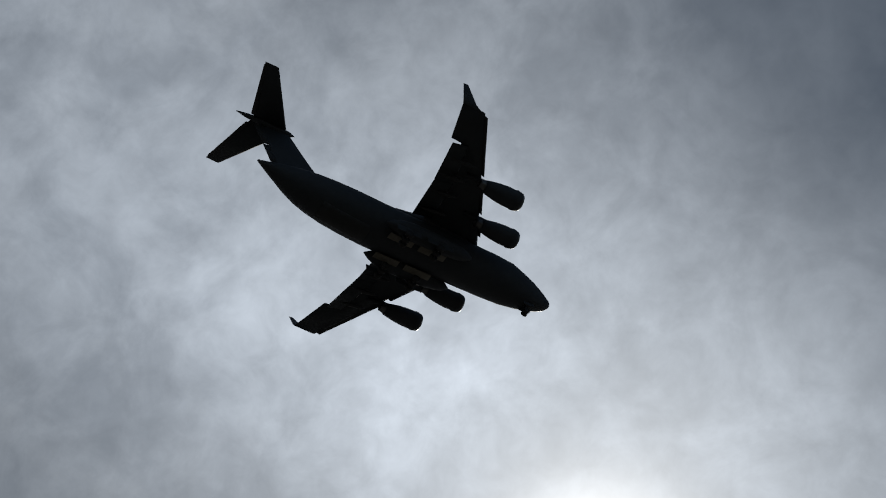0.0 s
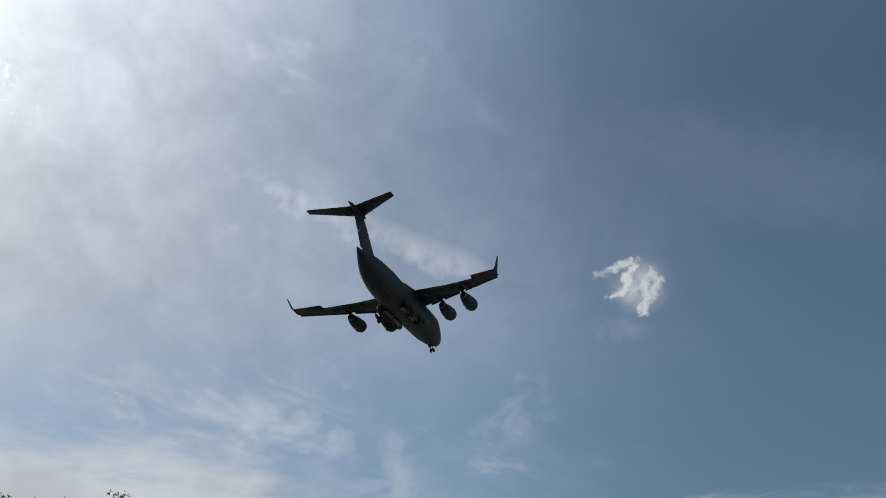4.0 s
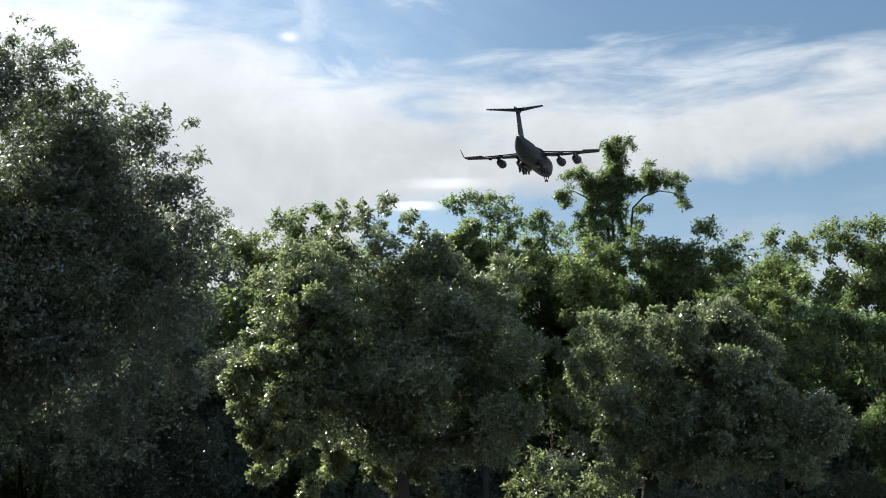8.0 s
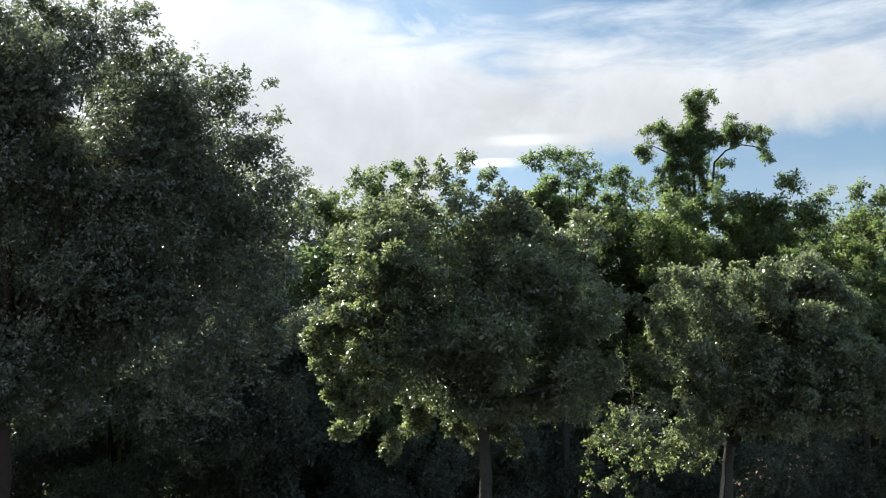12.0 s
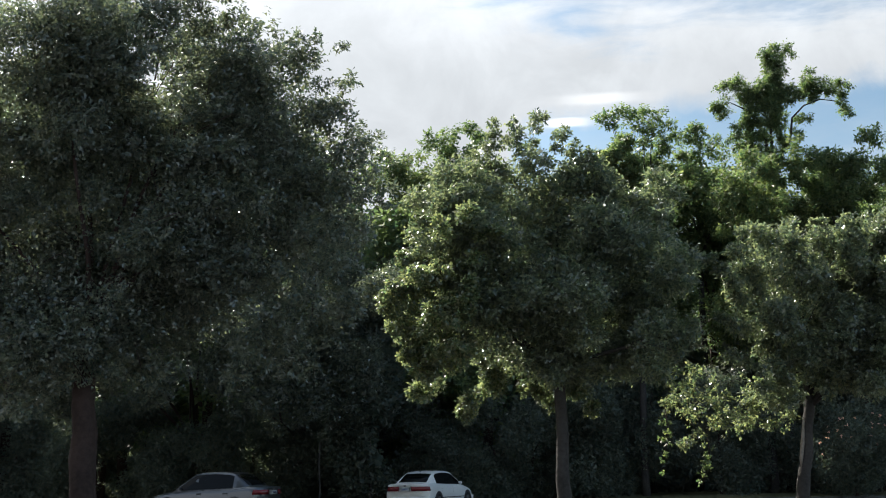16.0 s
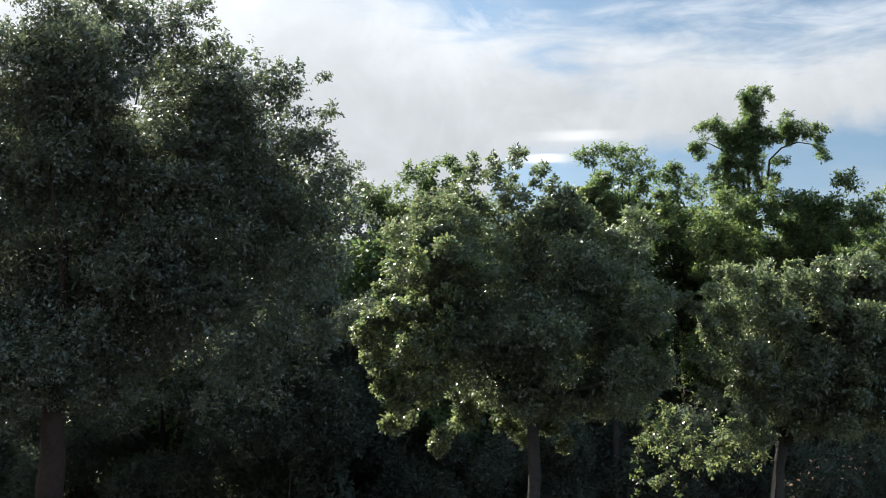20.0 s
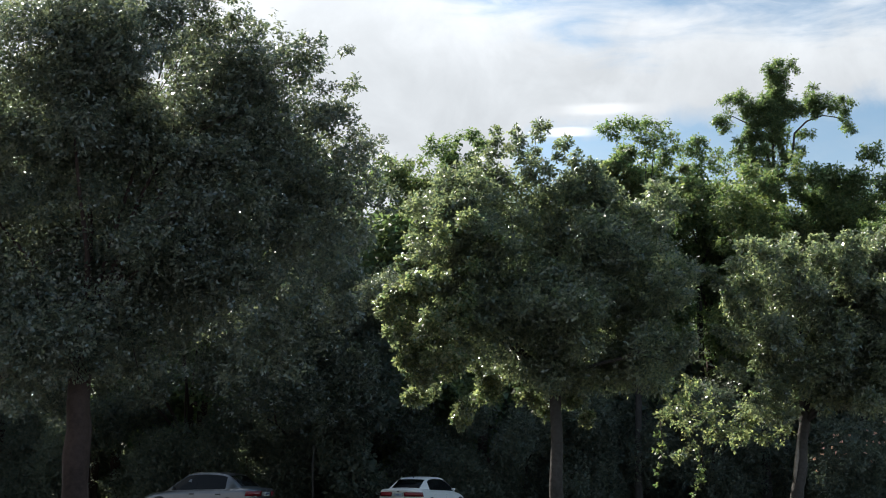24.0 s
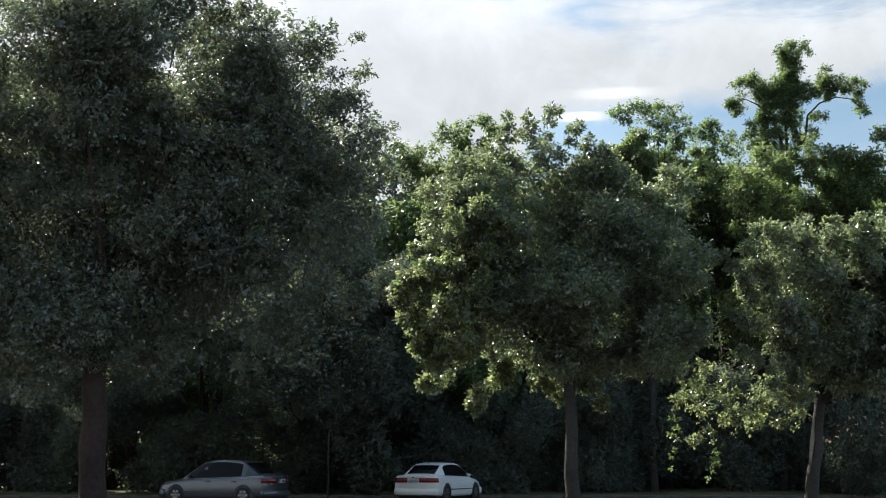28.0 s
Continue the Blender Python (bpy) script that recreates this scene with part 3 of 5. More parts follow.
OAK_C_RIGHT = [(11.4, 34.9, 5.4, 0.91), (12.8, 34.9, 5.2, 1.08), (14, 34.9, 5.4, 1.01), (15.1, 34.9, 5.1, 0.94), (12.2, 34.9, 3.8, 0.74), (13.5, 34.9, 3.8, 0.84), (14.7, 34.9, 3.8, 0.76), (15.9, 34.9, 4.4, 0.77), (13.2, 34.9, 6.4, 0.92), (11.8, 34.9, 6.9, 0.75), (12.9, 36.4, 7.6, 0.52), (13.6, 36.4, 7.1, 0.61), (11.9, 36.4, 7.6, 0.52), (14.4, 36.4, 6.4, 0.62)]
ROW = "oaks along the parking lot"
tree("oak_tree", (-8.2, 30.0, 0), 5.0, 0.32, OAK_A_CORE + OAK_A_TOP + OAK_A_SIDE, 400000, 0.104, 11, DARK_OAK_LEAF, "large dense dark-leaved oak with reddish-brown trunk beside the parking lot", limbs=12, fork=0.85, core=0.12, clump=0.32, depth=0.6, kite=False, limb=0.6, back=OAK_A_BACK + OAK_A_FILL + OAK_A_FILL, group=ROW)
oak_b = tree("oak_tree", (3.62, 36.0, 0), 4.6, 0.2, OAK_B_TOP + OAK_B_LEFT + OAK_B_MID, 225000, 0.112, 12, OAK_LEAF, "broad oak with straight grey trunk and sunlit drooping outer leaves", limbs=10, fork=0.9, bark=GREY_BARK, core=0.24, clump=0.34, kite=False, group=ROW)
oak_c = tree("oak_tree", (10.2, 36.0, 0), 3.4, 0.185, OAK_C_LEFT + OAK_C_MID + OAK_C_RIGHT, 225000, 0.112, 13, OAK_LEAF, "round-headed oak with kinked trunk and sunlit low boughs", limbs=8, fork=0.9, lean=0.45, bend=(0.05, 0.0), bark=GREY_BARK, core=0.24, clump=0.34, kite=False, group=ROW)

# leaf sprays on flanks and low boughs; their lighter, glossier leaf colour paints in sunlight
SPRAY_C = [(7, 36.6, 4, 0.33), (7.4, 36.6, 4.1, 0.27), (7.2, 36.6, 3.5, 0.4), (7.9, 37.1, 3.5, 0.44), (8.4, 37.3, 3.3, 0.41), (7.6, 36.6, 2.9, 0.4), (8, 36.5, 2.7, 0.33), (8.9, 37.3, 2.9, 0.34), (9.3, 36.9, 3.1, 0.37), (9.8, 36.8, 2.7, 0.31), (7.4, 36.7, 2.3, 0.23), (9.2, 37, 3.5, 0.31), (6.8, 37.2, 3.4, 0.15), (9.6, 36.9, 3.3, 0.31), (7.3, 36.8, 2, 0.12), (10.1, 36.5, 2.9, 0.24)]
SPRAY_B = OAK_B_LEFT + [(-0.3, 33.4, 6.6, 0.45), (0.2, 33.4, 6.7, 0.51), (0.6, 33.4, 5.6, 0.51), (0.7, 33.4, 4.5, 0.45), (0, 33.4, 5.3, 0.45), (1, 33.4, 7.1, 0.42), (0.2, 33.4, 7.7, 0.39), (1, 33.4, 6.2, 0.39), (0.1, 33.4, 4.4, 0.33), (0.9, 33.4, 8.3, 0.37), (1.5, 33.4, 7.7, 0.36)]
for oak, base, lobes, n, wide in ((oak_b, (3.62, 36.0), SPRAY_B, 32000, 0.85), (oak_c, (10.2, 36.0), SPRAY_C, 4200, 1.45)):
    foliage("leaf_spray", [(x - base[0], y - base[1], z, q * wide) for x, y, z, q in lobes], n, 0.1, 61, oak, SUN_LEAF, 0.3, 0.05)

part("bark_strip", tube([(0.07, -0.14, 1.35), (0.09, -0.15, 1.6), (0.15, -0.14, 2.1), (0.23, -0.12, 2.7)], [0.02, 0.05, 0.06, 0.02], 6, wobble=0.2, seed=4), PALE_BARK, oak_c, "pale strip of peeling bark")

WOOD = "trees of the wood behind the lot"
D1 = [(-2.1, 60.5, 16.7, 0.45), (-1.2, 59.4, 16.2, 0.38), (-2.3, 60, 16.8, 0.22), (-0.5, 60.4, 16.6, 0.36), (-1.7, 59.6, 15.5, 0.77), (-2.6, 60.3, 15.3, 0.66), (-0.9, 60.5, 15.4, 0.72), (-1.3, 60.2, 14.1, 0.82), (-2.3, 60.3, 13.8, 0.72), (-1.7, 59.5, 12.1, 0.81), (-0.1, 59.9, 15.5, 0.55), (-2.2, 62, 9.5, 2.6), (-0.1, 60, 14.7, 0.71), (-0.7, 60, 13.3, 0.82), (-2.6, 60, 11.9, 0.82), (-2.8, 60, 15.9, 0.61), (-3.4, 60, 15.4, 0.61), (-2.6, 60, 16.4, 0.33), (-3.7, 60, 14.4, 0.71)]
D2 = [(1.8, 57.6, 17.2, 0.37), (1.2, 58.4, 17.2, 0.38), (0.4, 57.8, 16.7, 0.45), (-0.1, 57.9, 16.5, 0.35), (2.2, 58.6, 17.1, 0.38), (2.7, 58.4, 16.9, 0.27), (1, 58.6, 16.5, 0.59), (2, 57.9, 16.2, 0.59), (0.8, 58, 15.3, 0.8), (1.8, 58.3, 15.1, 0.8), (0.7, 58, 13.7, 0.9), (1.6, 58.4, 10, 2.8)]
D3 = [(8.6, 58.7, 18.1, 0.36), (8.2, 58.9, 18, 0.19), (9.1, 58.6, 18.1, 0.36), (9.8, 58.9, 18.1, 0.33), (10.5, 59.6, 18.3, 0.36), (11.2, 59.6, 18.1, 0.36), (11.6, 59.2, 17.8, 0.28), (11.2, 59, 18.3, 0.14), (9.9, 58.8, 17.6, 0.41), (10.7, 58.5, 17.2, 0.47), (8.7, 58.7, 17.6, 0.19), (11.8, 59.3, 17.2, 0.36), (12.2, 59.4, 17, 0.25), (10.3, 58.8, 16.7, 0.55), (11.3, 59.3, 16.6, 0.56), (10.7, 59.3, 15.8, 0.72), (9.7, 59.2, 16.2, 0.5), (11.7, 59.2, 15.6, 0.61), (10.7, 59.3, 14.5, 0.83), (10, 60.5, 9.8, 3.0), (10.1, 60, 15.5, 0.73), (11.4, 60, 15.2, 0.78), (9.2, 60, 14.7, 0.83), (10.3, 60, 13.8, 1)]
D4 = [(13.3, 61.8, 18.2, 0.26), (13.1, 62.2, 17.8, 0.32), (13.8, 61.7, 18, 0.32), (13.7, 62, 17.6, 0.44), (14.5, 62.3, 17.6, 0.27), (14.3, 62.2, 17.1, 0.44), (13.5, 61.8, 16.7, 0.52), (14.8, 62.5, 17, 0.32), (13.8, 62.2, 16, 0.64), (14.4, 62.1, 15.7, 0.58), (13.8, 64, 12.0, 2.2), (13.8, 61, 14.9, 0.86), (14.3, 61, 13.6, 1), (12.7, 61, 14.3, 0.85), (13, 61, 15.7, 0.69)]
DL = [(8.2, 54, 15.1, 0.4), (8.7, 54.5, 15.5, 0.33), (7.8, 54.3, 15, 0.3), (8, 54.7, 14.5, 0.46), (9, 54.5, 14.6, 0.41), (8.6, 54.8, 14, 0.51), (9.1, 54.6, 13.7, 0.46), (11.2, 54.8, 15.1, 0.23), (11.3, 54.3, 14.2, 0.31), (10.3, 54.6, 13.9, 0.36), (11, 54.7, 13.5, 0.41), (11.7, 54.8, 13.4, 0.36)]
D5_TOP = [(16.6, 57.8, 21.1, 0.22), (16.3, 57.7, 20.7, 0.25), (16.5, 57.5, 20.3, 0.27), (17, 58.1, 20.8, 0.16), (17.1, 57.5, 21, 0.11), (17.5, 57.8, 20.7, 0.08), (16.4, 58.1, 20, 0.33), (16.5, 57.5, 19.6, 0.25), (16.2, 57.8, 19.4, 0.33), (16.6, 57.9, 19.2, 0.33), (15.7, 57.5, 19, 0.25), (16, 57.7, 18.7, 0.36), (16.5, 57.9, 18.6, 0.33), (15.5, 57.8, 18.7, 0.27), (15.2, 58, 18.9, 0.25), (15.9, 57.6, 18.1, 0.33), (16.3, 57.6, 18, 0.27), (16.6, 57.5, 18.1, 0.19), (15.5, 57.8, 18.1, 0.3), (16.9, 58.1, 18.9, 0.19), (16.2, 57.9, 20.4, 0.16)]
D5_LEFT = [(15.1, 58, 19.2, 0.19), (14.8, 57.7, 19.5, 0.16), (14.5, 58, 19.4, 0.16), (14.1, 57.5, 19.1, 0.11), (13.9, 57.7, 19.1, 0.08), (14.8, 57.9, 18.9, 0.16), (15, 58, 18.5, 0.22), (15.2, 57.7, 18, 0.27), (14, 57.5, 18.4, 0.11), (13.7, 57.6, 18.2, 0.11), (13.5, 57.6, 18.1, 0.08), (14, 57.6, 17.9, 0.08), (13.9, 58, 17.8, 0.05), (14.5, 57.6, 16.7, 0.19), (14.3, 58.1, 16.6, 0.16), (14.7, 58.1, 16.3, 0.22), (14.8, 57.5, 15.7, 0.25), (14.5, 57.7, 17.1, 0.08), (14.5, 57.8, 19.1, 0.11)]
D5_RIGHT = [(16.9, 57.5, 18.7, 0.22), (17.1, 57.7, 18.4, 0.16), (17.4, 58.1, 19.2, 0.11), (17.5, 57.5, 18.6, 0.19), (18, 57.9, 19, 0.22), (18.1, 57.5, 19.3, 0.22), (18.2, 57.9, 19.8, 0.14), (17.9, 58.1, 19.5, 0.14), (18.4, 57.6, 19, 0.22), (18.7, 57.5, 19.3, 0.14), (18.8, 57.5, 18.9, 0.16), (18.3, 57.8, 18.6, 0.08), (19.1, 57.5, 18.8, 0.14), (19.5, 57.5, 19.1, 0.11), (19.9, 57.8, 19.1, 0.08), (19.3, 58.1, 19.3, 0.08), (19.6, 57.7, 18.7, 0.08), (19.6, 57.7, 18.3, 0.05), (19.8, 57.9, 18, 0.05), (19.8, 57.5, 17.7, 0.05)]
D5_LOW = [(16.4, 57.9, 17.3, 0.26), (16.6, 57.7, 16.7, 0.24), (15.2, 57.9, 17.5, 0.27), (15.6, 57.6, 17.4, 0.3), (16.1, 57.9, 17.4, 0.22), (15.2, 58.1, 16.9, 0.25), (15.5, 57.5, 16.7, 0.25), (16, 57.8, 16.6, 0.16), (15.3, 57.9, 16.2, 0.27), (16, 57.6, 16, 0.27), (16.5, 57.6, 16.1, 0.16), (16.9, 58.1, 17.7, 0.08), (17.6, 58.1, 17.6, 0.05), (17.8, 57.5, 17.5, 0.05), (16.5, 57.9, 17.1, 0.08), (17.2, 58.1, 17.1, 0.11), (17.4, 57.6, 16.7, 0.05), (17.3, 57.9, 16.3, 0.08), (16.8, 57.5, 16.3, 0.11), (16.4, 57.7, 17.7, 0.08)]
D5 = [(x, y, z, r * (1.12 if r > 0.2 else 0.8)) for x, y, z, r in D5_TOP + D5_LEFT + D5_RIGHT + D5_LOW]
D5_LIMBS = [[(16.5, 57.8, 15.7), (17.1, 57.8, 16.8), (17.2, 57.8, 17.6), (17.8, 57.8, 18.2), (18.6, 57.8, 18.5), (19.3, 57.8, 18.4), (19.7, 57.8, 18)],
            [(16, 57.8, 15.9), (15.8, 57.8, 16.9), (15.4, 57.8, 17.6), (14.9, 57.8, 18.1), (14.3, 57.8, 18.4), (13.9, 57.8, 18.2)]]
D6 = [(13.6, 54.4, 13.7, 0.67), (14.5, 54.1, 14.1, 0.51), (15.5, 54.8, 14.8, 0.52), (14.1, 54.4, 14.9, 0.41), (16.1, 54, 15.1, 0.36), (16.4, 54.6, 14.6, 0.42), (13.1, 54.1, 13, 0.66), (14.4, 54.5, 13.1, 0.67), (15, 54.3, 13.4, 0.46), (15.5, 54.6, 12.7, 0.41), (13.7, 55, 12.1, 0.62), (14.7, 54.8, 12.1, 0.52), (12.9, 54.4, 14.2, 0.31), (14.6, 55.4, 8.6, 2.6), (14.3, 56.5, 13.1, 0.96), (15.9, 56.5, 14, 0.7), (13.3, 56.5, 13.5, 0.74), (16.3, 56.5, 12.4, 1.02), (14.9, 56.5, 11.8, 1.01), (15.8, 56.5, 15, 0.48)]
D7 = [(17.7, 55.3, 15.1, 0.59), (17, 55.1, 14.9, 0.37), (18.2, 54.9, 15.1, 0.53), (18.7, 54.6, 14.7, 0.48), (19.4, 55.1, 15.8, 0.3), (19.7, 55.1, 16, 0.32), (20.2, 55.5, 15.7, 0.38), (18.2, 55.5, 14.4, 0.53), (19.2, 55.1, 14.4, 0.64), (18.6, 54.9, 13.5, 0.63), (19.6, 55.4, 13.4, 0.64), (20.1, 54.5, 14.5, 0.59), (20.6, 54.6, 14, 0.64), (18.4, 55, 9.2, 2.8), (17.9, 57, 14, 0.87), (17.3, 57, 12.7, 1.03), (18.8, 57, 12.5, 1.09), (20.1, 57, 12.5, 1.1), (17.1, 57, 14.5, 0.54), (18.4, 57, 14.8, 0.55)]
D8 = [(22.1, 57.1, 15.6, 0.34), (22.5, 57.1, 15.9, 0.23), (22.6, 56.6, 15, 0.33), (21.9, 57.1, 14.7, 0.28), (23.9, 57.4, 16, 0.43), (24.2, 56.9, 16.2, 0.34), (24.7, 56.9, 15.5, 0.51), (25.2, 56.7, 15.6, 0.46), (23.8, 56.8, 14.7, 0.51), (24.9, 57.5, 14.5, 0.46), (22.8, 56.9, 13.5, 0.39), (22.2, 57.5, 13.2, 0.39), (23.6, 57.4, 13.3, 0.56), (25.9, 57.1, 15.1, 0.4), (23.5, 58, 10.0, 2.2), (23.1, 58.5, 12.8, 0.8), (24.6, 58.5, 12.9, 0.86), (25.8, 58.5, 14, 0.76), (22.2, 58.5, 12.3, 0.74), (21.7, 58.5, 13.4, 0.57)]
D9 = [(21.2, 50.3, 10.5, 0.54), (22.1, 50.8, 11.1, 0.45), (20.9, 50.8, 10.4, 0.35), (22.5, 50, 10.5, 0.65), (23.7, 50.5, 10.6, 0.71), (24.6, 50.3, 10.3, 0.76), (25.9, 50.9, 10.4, 0.88), (22.2, 50.8, 9.4, 0.6), (23.2, 50.2, 9.2, 0.65), (23.4, 50.3, 8.6, 0.5), (24.7, 50.2, 8.8, 0.71), (26, 51, 8.4, 0.77), (26.3, 50.5, 6.0, 2.4)]
D10 = [(25.4, 55.3, 15.8, 0.34), (26.5, 56, 16.2, 0.4), (26.8, 55.5, 15.6, 0.45), (27.5, 55.4, 16.2, 0.45), (28.2, 55.3, 15.8, 0.51), (29, 56, 16.6, 0.41), (26, 55.5, 15, 0.62), (27.3, 55.3, 14.8, 0.79), (28.5, 55.5, 14.5, 0.85), (26, 55.1, 13.6, 0.78), (27.6, 55.6, 13.1, 0.9), (28.9, 55.4, 12.8, 1.02), (28, 57, 9.0, 2.8)]


def wood():
    for lobes, base, r0, top, n, mat, label, kw in (
            (D1, (-1.8, 62, 0), 0.2, 10, 34000, LIGHT_LEAF, "bright yellow-green broadleaf tree in the wood", {}),
            (D2, (1.6, 58.4, 0), 0.22, 12, 40000, WOOD_LEAF, "round-topped dark green tree in the wood", {}),
            (D3, (10.2, 60.0, 0), 0.22, 13, 46000, WOOD_LEAF, "flat-topped tree with a fan of open branches", {"limbs": 14, "limb": 0.5}),
            (D4, (13.6, 63, 0), 0.18, 13, 32000, WOOD_LEAF, "slender tree rising between fuller crowns", {}),
            (DL, (9.0, 54.6, 0), 0.16, 9, 11000, LIGHT_LEAF, "bright sunlit young tree among darker crowns", {}),
            (D5, (16.2, 58, 0), 0.26, 20.0, 30000, WOOD_LEAF, "tall open-branched tree standing above the wood's canopy", {"clump": 0.24, "limbs": 26, "core": 0.08, "twigs": 1, "size": 0.125, "limb": 0.36, "taper": 0.92}),
            (D6, (14.6, 55.2, 0), 0.2, 9, 44000, LIGHT_LEAF, "vine-covered bright green tree at the wood's edge", {}),
            (D7, (18.9, 55, 0), 0.2, 10, 44000, WOOD_LEAF, "dense dark vine-hung tree at the wood's edge", {}),
            (D8, (23.5, 57.5, 0), 0.2, 10, 26000, LIGHT_LEAF, "sparse pale green tree with sky showing through", {}),
            (D10, (28.0, 56, 0), 0.2, 10, 44000, LIGHT_LEAF, "full pale green tree at the wood's edge", {}),
            (D9, (26, 50.4, 0), 0.2, 5, 44000, WOOD_LEAF, "full sunlit tree at the wood's edge", {})):
        ob = tree("woodland_tree", base, top, r0, lobes, int(n * 1.3), kw.get("size", 0.16), 21 + int(base[0]), mat, label, group=WOOD, clump=kw.get("clump", 0.6), core=kw.get("core", 0.28), twigs=kw.get("twigs", 3), limbs=kw.get("limbs", 5), sides=7, simple=True, bark=GREY_BARK, limb=kw.get("limb", 1.0), taper=kw.get("taper", 0.3))
        for j, line in enumerate(D5_LIMBS if lobes is D5 else ()):
            part("limb", tube([Vector(p) - Vector(base) for p in line], [0.065 - 0.052 * k / (len(line) - 1) for k in range(len(line))], 6, wobble=0.1, seed=j), GREY_BARK, ob)
    rng = random.Random(77)
    for i in range(17):
        x = -34 + i * 4.4 + rng.uniform(-1, 1)
        y = 68 + rng.uniform(-3, 6)
        top = y * math.tan(radians(12.6)) - rng.uniform(0.0, 2.5)
        lobes = [(x + rng.uniform(-1.6, 1.6), y + rng.uniform(-1.5, 1.5), top - rng.uniform(0.8, 2.6) - 1.4 * j, rng.uniform(1.3, 2.2)) for j in range(5)]
        lobes += [(x + rng.uniform(-1, 1), y, top - 8 - 3 * j, 2.6) for j in range(2)]
        tree("woodland_tree", (x, y, 0), top * 0.6, 0.2, lobes, 8000, 0.4, 300 + i, WOOD_LEAF, "leafy tree deep in the wood, mostly hidden", group=WOOD, clump=0.7, core=0.4, twigs=1, limbs=4, sides=6, simple=True)
    # added row, mostly hidden by the large oak, tall enough to block the sun
    for i in range(9):
        x = -30 + i * 4.0 + rng.uniform(-0.8, 0.8)
        y = 56.4 + rng.uniform(-0.5, 1.5)
        lobes = [(x + rng.uniform(-1.8, 1.8), y + rng.uniform(-1.5, 1.5), (18.2 if i < 5 else 15.2 if i < 7 else 12.2) - 1.4 * j + rng.uniform(-0.7, 0.7), rng.uniform(1.5, 2.3)) for j in range(8)]
        lobes += [(x + rng.uniform(-2.4, 2.4), y + rng.uniform(-1.0, 1.0), z, 1.7) for z in (4.5, 7.0, 9.5, 12.0)]
        tree("woodland_tree", (x, y, 0), 10, 0.24, lobes, 22000, 0.29, 700 + i, WOOD_LEAF, "tall dark tree of the wood, added behind the parked cars to shade them", group=WOOD, clump=0.6, core=0.35, twigs=1, limbs=5, sides=7, simple=True)
    for i in range(9):
        x = 3.0 + i * 3.5 + rng.uniform(-0.7, 0.7)
        y = 62.5 + rng.uniform(-1.0, 2.0)
        lobes = [(x + rng.uniform(-1.9, 1.9), y + rng.uniform(-1.2, 1.2), 15.3 - 1.25 * j + rng.uniform(-0.8, 0.8), rng.uniform(1.4, 2.1)) for j in range(9)]
        tree("woodland_tree", (x, y, 0), 9.5, 0.22, lobes, 24000, 0.2, 760 + i, LIGHT_LEAF if i % 3 == 1 else WOOD_LEAF, "full leafy tree of the wood behind the smaller oaks", group=WOOD, clump=0.6, core=0.35, twigs=1, limbs=5, sides=7, simple=True)
    for x, y, h, n in ((-2.6, 47.5, 8.6, 30000), (-1.2, 55.0, 11.5, 34000), (7.4, 52.0, 9.5, 30000)):
        lobes = [(x + rng.uniform(-1.2, 1.2), y + 4.5 + rng.uniform(-0.8, 0.8), h * f, rng.uniform(1.2, 1.8)) for f in (0.2, 0.35, 0.5, 0.62, 0.75, 0.85, 0.9)]
        tree("understory_tree", (x, y + 4.5, 0), h * 0.6, 0.06, lobes, n, 0.2, 640 + int(y), SHRUB_LEAF, "dark young tree filling the gap between the oaks", group=WOOD, bark=GREY_BARK, clump=0.5, core=0.35, twigs=1, limbs=4, sides=6, simple=True)
    # added crowns, mostly hidden by the large oak, that keep skylight off the cars
    for x, y, cy in ((-10.5, 56.4, 46.3), (-6.0, 56.6, 46.6), (-14.5, 56.2, 46.0), (-3.6, 56.8, 48.6)):
        lobes = [(x + rng.uniform(-2.0, 2.0), cy + rng.uniform(-1.5, 2.5), z, rng.uniform(1.2, 1.7)) for z in (4.6, 5.4, 6.2, 7.0, 8.0, 9.0, 10.2, 11.4)]
        tree("woodland_tree", (x, y, 0), 6.0, 0.17, lobes, 44000, 0.11, 860 + int(-x), DARK_OAK_LEAF, "dark tree added with its crown leaning out to shade the parked cars", group=WOOD, clump=0.5, core=0.3, twigs=1, limbs=6, sides=7, simple=True)
    for i in range(20):
        x = -34 + i * 3.7 + rng.uniform(-1, 1)
        y = 61.5 + rng.uniform(-1, 1)
        lobes = [(x + rng.uniform(-2.2, 2.2), y + rng.uniform(-0.8, 0.8), z, 1.9) for z in (0.7, 1.2, 1.8, 2.6, 3.4, 4.6, 5.6, 6.6)]
        tree("understory_shrub", (x, y, 0), 3.0, 0.08, lobes, 11000, 0.4, 800 + i, SHRUB_LEAF, "dark thicket shrub inside the wood", group="shrubs inside the wood", clump=0.7, core=0.6, twigs=1, limbs=3, sides=6, simple=True, category="shrub")
    for i in range(27):
        x = -32 + i * 2.45 + rng.uniform(-0.8, 0.8)
        y = 53.9 + rng.uniform(-0.5, 1.6)
        h = rng.uniform(3.4, 5.4)
        lobes = [(x + rng.uniform(-1.4, 1.4), y + rng.uniform(-0.7, 0.7), max(0.9, h * f), rng.uniform(1.1, 1.8)) for f in (0.12, 0.25, 0.4, 0.55, 0.7, 0.85)]
        tree("understory_shrub", (x, y, 0), h * 0.5, 0.07, lobes, 17000, 0.115, 500 + i, SHRUB_LEAF, "dark leafy understory shrub in the shade of the wood", group="shrubs along the wood's edge", clump=0.5, core=0.45, twigs=2, limbs=3, sides=6, simple=True, category="shrub")


wood()

